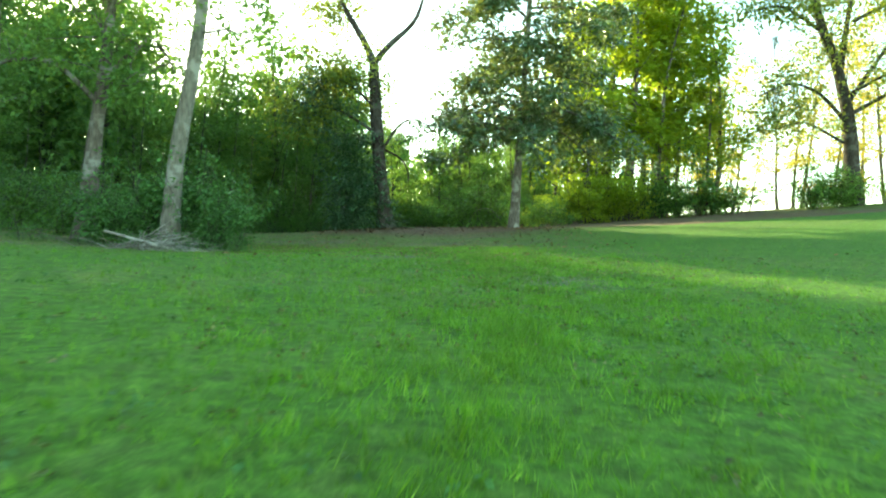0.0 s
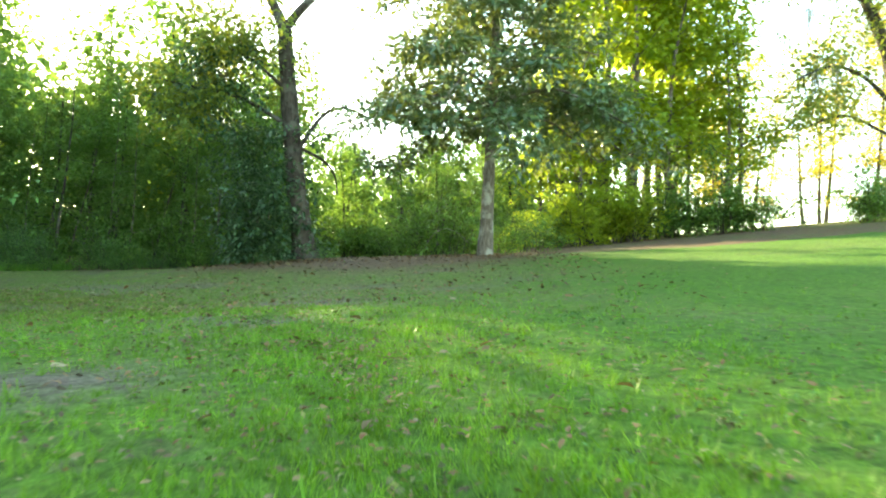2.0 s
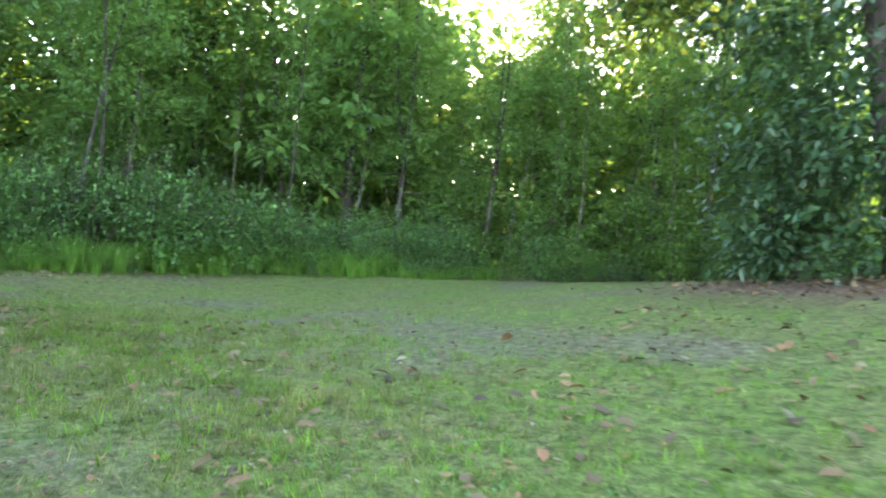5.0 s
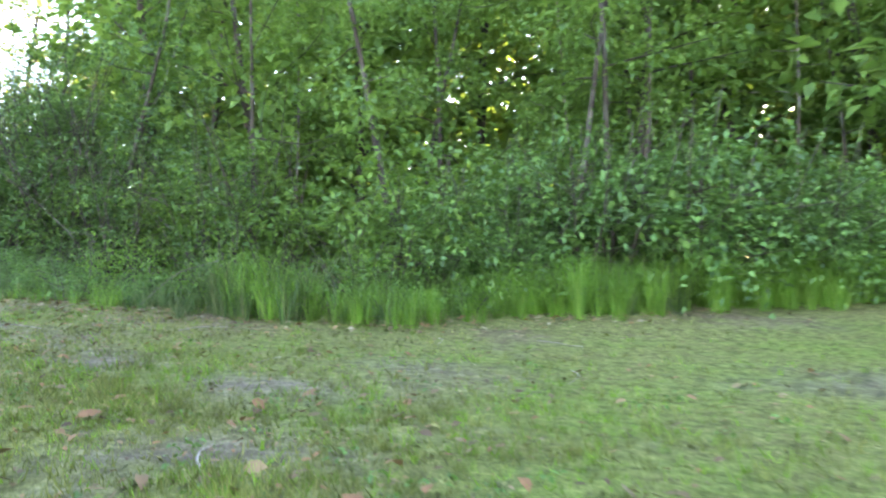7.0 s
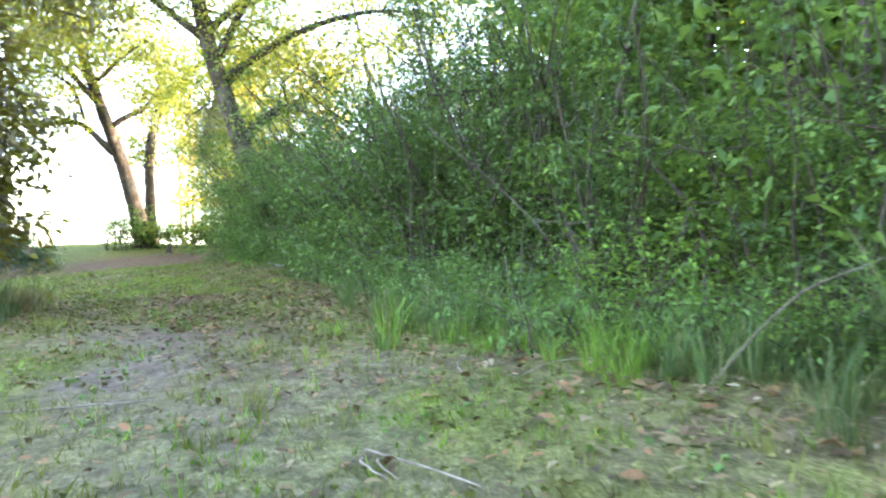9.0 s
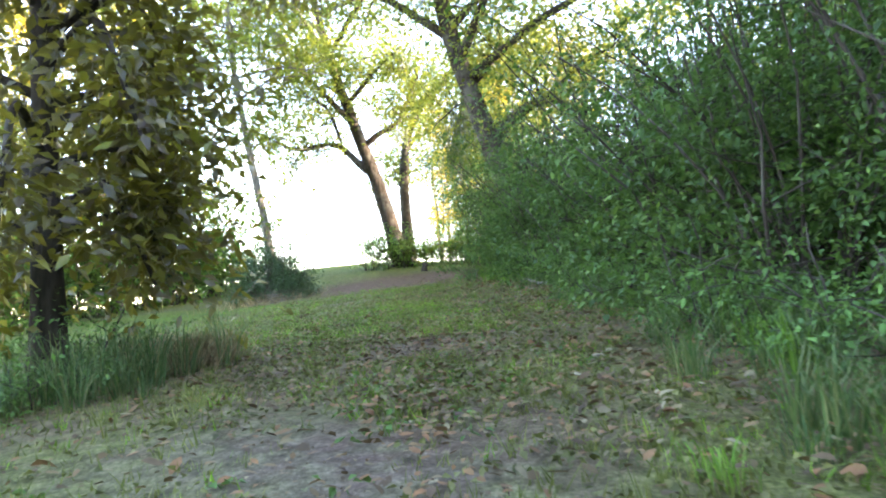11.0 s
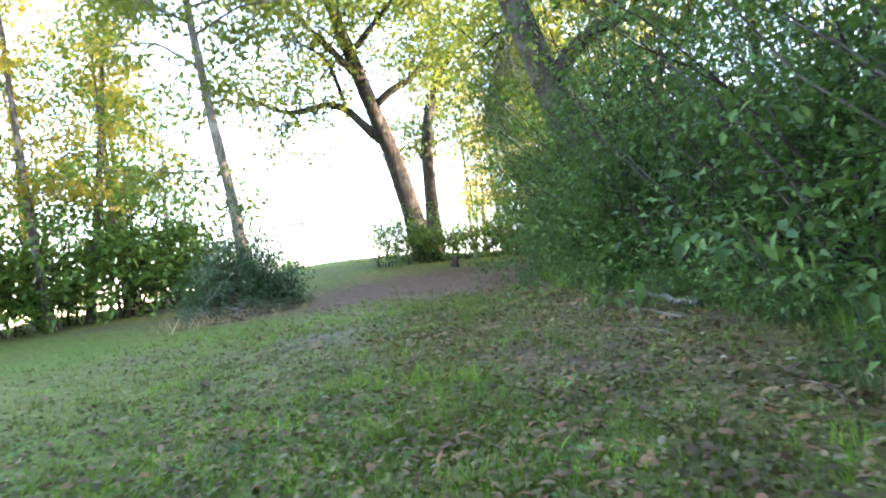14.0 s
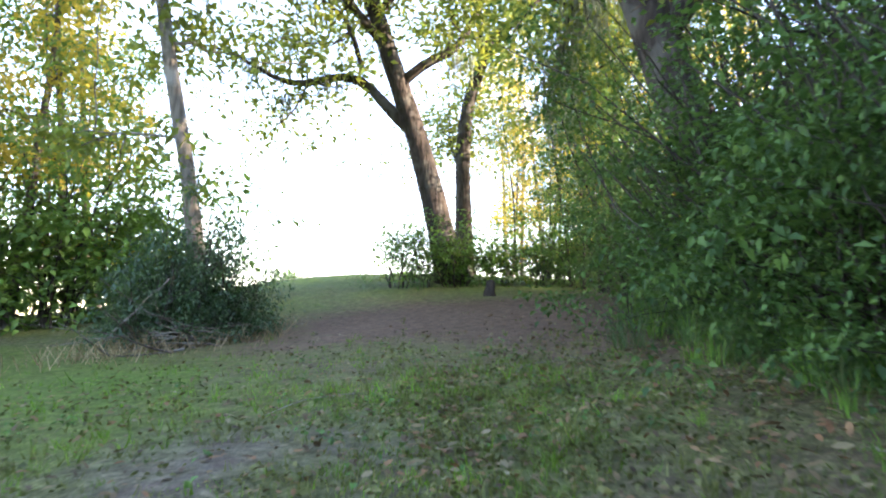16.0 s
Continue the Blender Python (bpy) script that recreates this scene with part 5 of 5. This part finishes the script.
# tall grass along the foot of the hedge, in arching tussocks
def tussocks(places, mat, label):
    """Tussocks at (x, y, height): blades that spring from one foot and arch outwards."""
    vs, fs, base = [], [], 0
    for x, y, tall in places:
        n = 32
        a = rng.uniform(0, 6.28, n)
        px, py = x + np.cos(a) * rng.uniform(0, 0.09, n), y + np.sin(a) * rng.uniform(0, 0.09, n)
        h = tall * rng.uniform(0.45, 1.1, n)
        out = h * rng.uniform(0.15, 1.0, n)
        w = rng.uniform(0.002, 0.0042, n) * (0.8 + 0.5 * tall)
        b = a + rng.normal(size=n) * 0.5
        way, side = np.stack([np.cos(b), np.sin(b), 0 * b], 1), np.stack([-np.sin(a), np.cos(a), 0 * a], 1) * w[:, None]
        foot = np.stack([px, py, land(px, py) - 0.01], 1)
        up = np.array([0, 0, 1.0])
        m1 = foot + way * (out * 0.2)[:, None] + up * (h * 0.55)[:, None]
        m2 = foot + way * (out * 0.55)[:, None] + up * (h * 0.88)[:, None]
        tip = foot + way * (out * 1.1)[:, None] + up * (h * (1.02 - 0.45 * out / h))[:, None]
        vs.append(np.stack([foot - side, foot + side, m1 - side * 0.9, m1 + side * 0.9, m2 - side * 0.6, m2 + side * 0.6, tip], 1).reshape(-1, 3))
        k = base + np.arange(n)[:, None] * 7
        fs.append(np.concatenate([k + np.array(t) for t in ((0, 1, 3), (0, 3, 2), (2, 3, 5), (2, 5, 4), (4, 5, 6))], 1).reshape(-1, 3))
        base += n * 7
    tagged(solid("tall_grass", np.concatenate(vs), np.concatenate(fs), mat), label, "grass", kind="stuff")


fresh, dim = [], []
for k in range(1900):
    s = rng.uniform(6, run[-1] - 10)
    patch = float(noise2(s * 0.55, 2.0, 4))
    if rng.uniform() > float(np.interp(s, (6, 17.5, 20, 24, 31), (1, 1, 0.5, 0.4, 0.35))) * (0.5 + 1.1 * float(noise2(s * 1.6, 5.0, 8))):
        continue
    p, w = edge_at(s)
    q = p + w * (rng.normal(0.3, 0.26) + 0.5 * (float(noise2(s * 0.9, 1.0, 3)) - 0.4))
    tall = rng.uniform(0.2, 0.45) + (0.36 * rng.uniform() * float(step(0.1, 0.5, patch)) if 8 < s < 18.5 else -0.1)
    # further along the hedge the blades with painted-in shade take over
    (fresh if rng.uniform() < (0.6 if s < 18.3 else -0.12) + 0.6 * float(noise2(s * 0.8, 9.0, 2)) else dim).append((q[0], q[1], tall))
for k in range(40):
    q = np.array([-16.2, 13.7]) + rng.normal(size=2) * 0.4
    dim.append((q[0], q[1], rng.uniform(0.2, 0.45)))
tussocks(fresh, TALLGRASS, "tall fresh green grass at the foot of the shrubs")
tussocks(dim, SHADEGRASS, "tall grass at the foot of the shrubs, shade put into its dull green")

# dry stalks under the dark tree and round the brush pile
x = np.r_[rng.normal(-17.1, 0.13, 1500), rng.normal(-24.1, 0.6, 600)]
y = np.r_[rng.normal(13.3, 0.2, 1500), rng.normal(4.6, 0.4, 600)]
v, f = blades(x, y, np.r_[rng.uniform(0.1, 0.36, 1500), rng.uniform(0.08, 0.35, 600)], np.full(2100, 0.008), rng.uniform(0.7, 1.9, 2100), 2)
tagged(solid("dry_stalks", v, f, STRAW), "dry straw-coloured stalks bent over the ground", "dry grass", kind="stuff")
# small broad-leaved weeds in the lawn
x, y = scatter(6000, 3.2)
lush, dirt, lit = covers(x, y)
keep = (edge_away(x, y) < 0.3) & (rng.uniform(size=len(x)) < 0.12 + 0.5 * lush) & (noise2(x * 0.7, y * 0.7, 51) > 0.35)
x, y = x[keep], y[keep]
v, f = leaves(rng, np.stack([x, y, land(x, y) + 0.02], 1), np.full(len(x), 0.06), 7, 0.036, 0.024, flat=0.2)
tagged(solid("lawn_weeds", v, f, FERNY), "small broad-leaved weeds in the lawn", "weeds", kind="stuff")

x, y = scatter(30000, 2.2)
lush, dirt, lit = covers(x, y)
keep = (edge_away(x, y) < 0.3) & (rng.uniform(size=len(x)) < 0.1 + 0.8 * step(-12, -17, x)) & (rng.uniform(size=len(x)) > dirt * 1.2) & (noise2(x * 0.9, y * 0.9, 57) > 0.25)
x, y = x[keep], y[keep]
v, f = leaves(rng, np.stack([x, y, land(x, y) + 0.018], 1), np.full(len(x), 0.08), 5, 0.034, 0.024, flat=0.14)
tagged(solid("clover", v, f, CLOVER), "low creeping clover leaves between dry leaves", "weeds", kind="stuff")


# ---- fallen leaves ----
rng = np.random.default_rng(34)
def flat_leaves(x, y, length):
    """Dry leaves lying about, pointed ovals cupped along the middle."""
    n = len(x)
    z = land(x, y) + rng.uniform(0.012, 0.035, n)
    a = rng.uniform(0, 6.28, n)
    d = np.stack([np.cos(a), np.sin(a), rng.normal(size=n) * 0.22], 1) * length[:, None]
    side = np.stack([-np.sin(a), np.cos(a), rng.normal(size=n) * 0.3], 1) * (length * rng.uniform(0.32, 0.55, n))[:, None] / 2
    p = np.stack([x, y, z], 1)
    curl = np.array([0, 0, 1.0]) * (length * rng.uniform(0.04, 0.22, n))[:, None]
    lift = curl * rng.uniform(-0.3, 1.2, n)[:, None]
    v = np.stack([p - d / 2, p - d * 0.24 + side * 0.85 + curl, p + d * 0.14 + side * 0.9 + curl, p + d / 2 + lift, p + d * 0.14 - side * 0.9 + curl * 0.8, p - d * 0.24 - side * 0.85 + curl * 0.7], 1).reshape(-1, 3)
    k = np.arange(n)[:, None] * 6
    return v, np.concatenate([k + np.array(t) for t in ((0, 1, 5), (1, 2, 5), (2, 4, 5), (2, 3, 4))], 1).reshape(-1, 3)


x, y = scatter(80000, 3.0)
lush, dirt, lit = covers(x, y)
want = 0.04 + 0.55 * lit + 0.42 * step(7, 13, y) * (x > -5) + 0.1 * (x < -5) * (x > -15) + 0.62 * step(-13, -17, x) + 0.6 * near(x, y, -17.1, 13.6, 0.6)
keep = (edge_away(x, y) < 1.2) & (rng.uniform(size=len(x)) < want) & (y > 6)
x, y = x[keep], y[keep]
tagged(solid("fallen_leaves", *flat_leaves(x, y, rng.uniform(0.02, 0.05, len(x)) * np.where(x < -13, 1.1, 1.0)), FALLEN), "brown and pale dry leaves scattered on the grass", "leaf litter", kind="stuff")
x, y = scatter(30000, 4.2)
lush, dirt, lit = covers(x, y)
keep = (edge_away(x, y) < 0.8) & (rng.uniform(size=len(x)) < 0.05 * step(-1, -5, x) + 0.2 * step(13, 16.5, y) * step(-4, -1, x) + 0.05 + 0.3 * lit) & (y > 10.5) & (noise2(x * 1.5, y * 1.5, 71) > 0.3)
x, y = x[keep], y[keep]
tagged(solid("leaf_litter", *flat_leaves(x, y, rng.uniform(0.05, 0.1, len(x)) * np.where(x < -12, 0.8, 1.0)), FALLEN), "broad brown dry leaves lying in the grass", "leaf litter", kind="stuff")
# drifts of leaves round the feet of the vine tree and the magnolia
x, y = np.r_[rng.normal(-2.9, 1.3, 900), rng.normal(1.9, 1.1, 700), rng.uniform(-5, 5, 1500)], np.r_[rng.normal(27.2, 0.8, 900), rng.normal(27.7, 0.7, 700), rng.triangular(16, 27, 28, 1500)]
keep = edge_away(x, y) < 0.5
x, y = x[keep], y[keep]
tagged(solid("leaf_drift", *flat_leaves(x, y, rng.uniform(0.06, 0.12, len(x))), FALLEN), "drift of broad brown leaves under the trees", "leaf litter", kind="stuff")
# leaves blown against the foot of the hedge
feet = [(edge_at(s_), rng.normal(-0.22, 0.26)) for s_ in rng.uniform(13, 32, 3400)]
x, y = np.array([e[0][0] + e[1][0] * d for e, d in feet]), np.array([e[0][1] + e[1][1] * d for e, d in feet])
keep = rng.uniform(size=len(x)) < 0.15 + 1.1 * noise2(x * 1.1, y * 1.1, 77)
x, y = x[keep], y[keep]
tagged(solid("leaf_drift", *flat_leaves(x, y, rng.uniform(0.03, 0.085, len(x))), FALLEN), "brown and pale leaves blown against the hedge", "leaf litter", kind="stuff")
x, y = scatter(900, 2.6)
lush, dirt, lit = covers(x, y)
keep = (edge_away(x, y) < 0.4) & (rng.uniform(size=len(x)) < 0.15 + 0.4 * lit + 0.5 * step(10, 13, y)) & (y > 9)
for k in np.nonzero(keep)[0][:300]:
    v, f = flat_leaves(x[k:k + 1], y[k:k + 1], rng.uniform(0.08, 0.13, 1) * (0.72 if x[k] < -12 else 1.0))
    o = v.mean(0)
    ob = solid("fallen_leaf", v - o, f, FALLEN)
    ob.location = o
    tagged(ob, "large curled brown leaf lying on the ground", "leaf", "large fallen leaves")
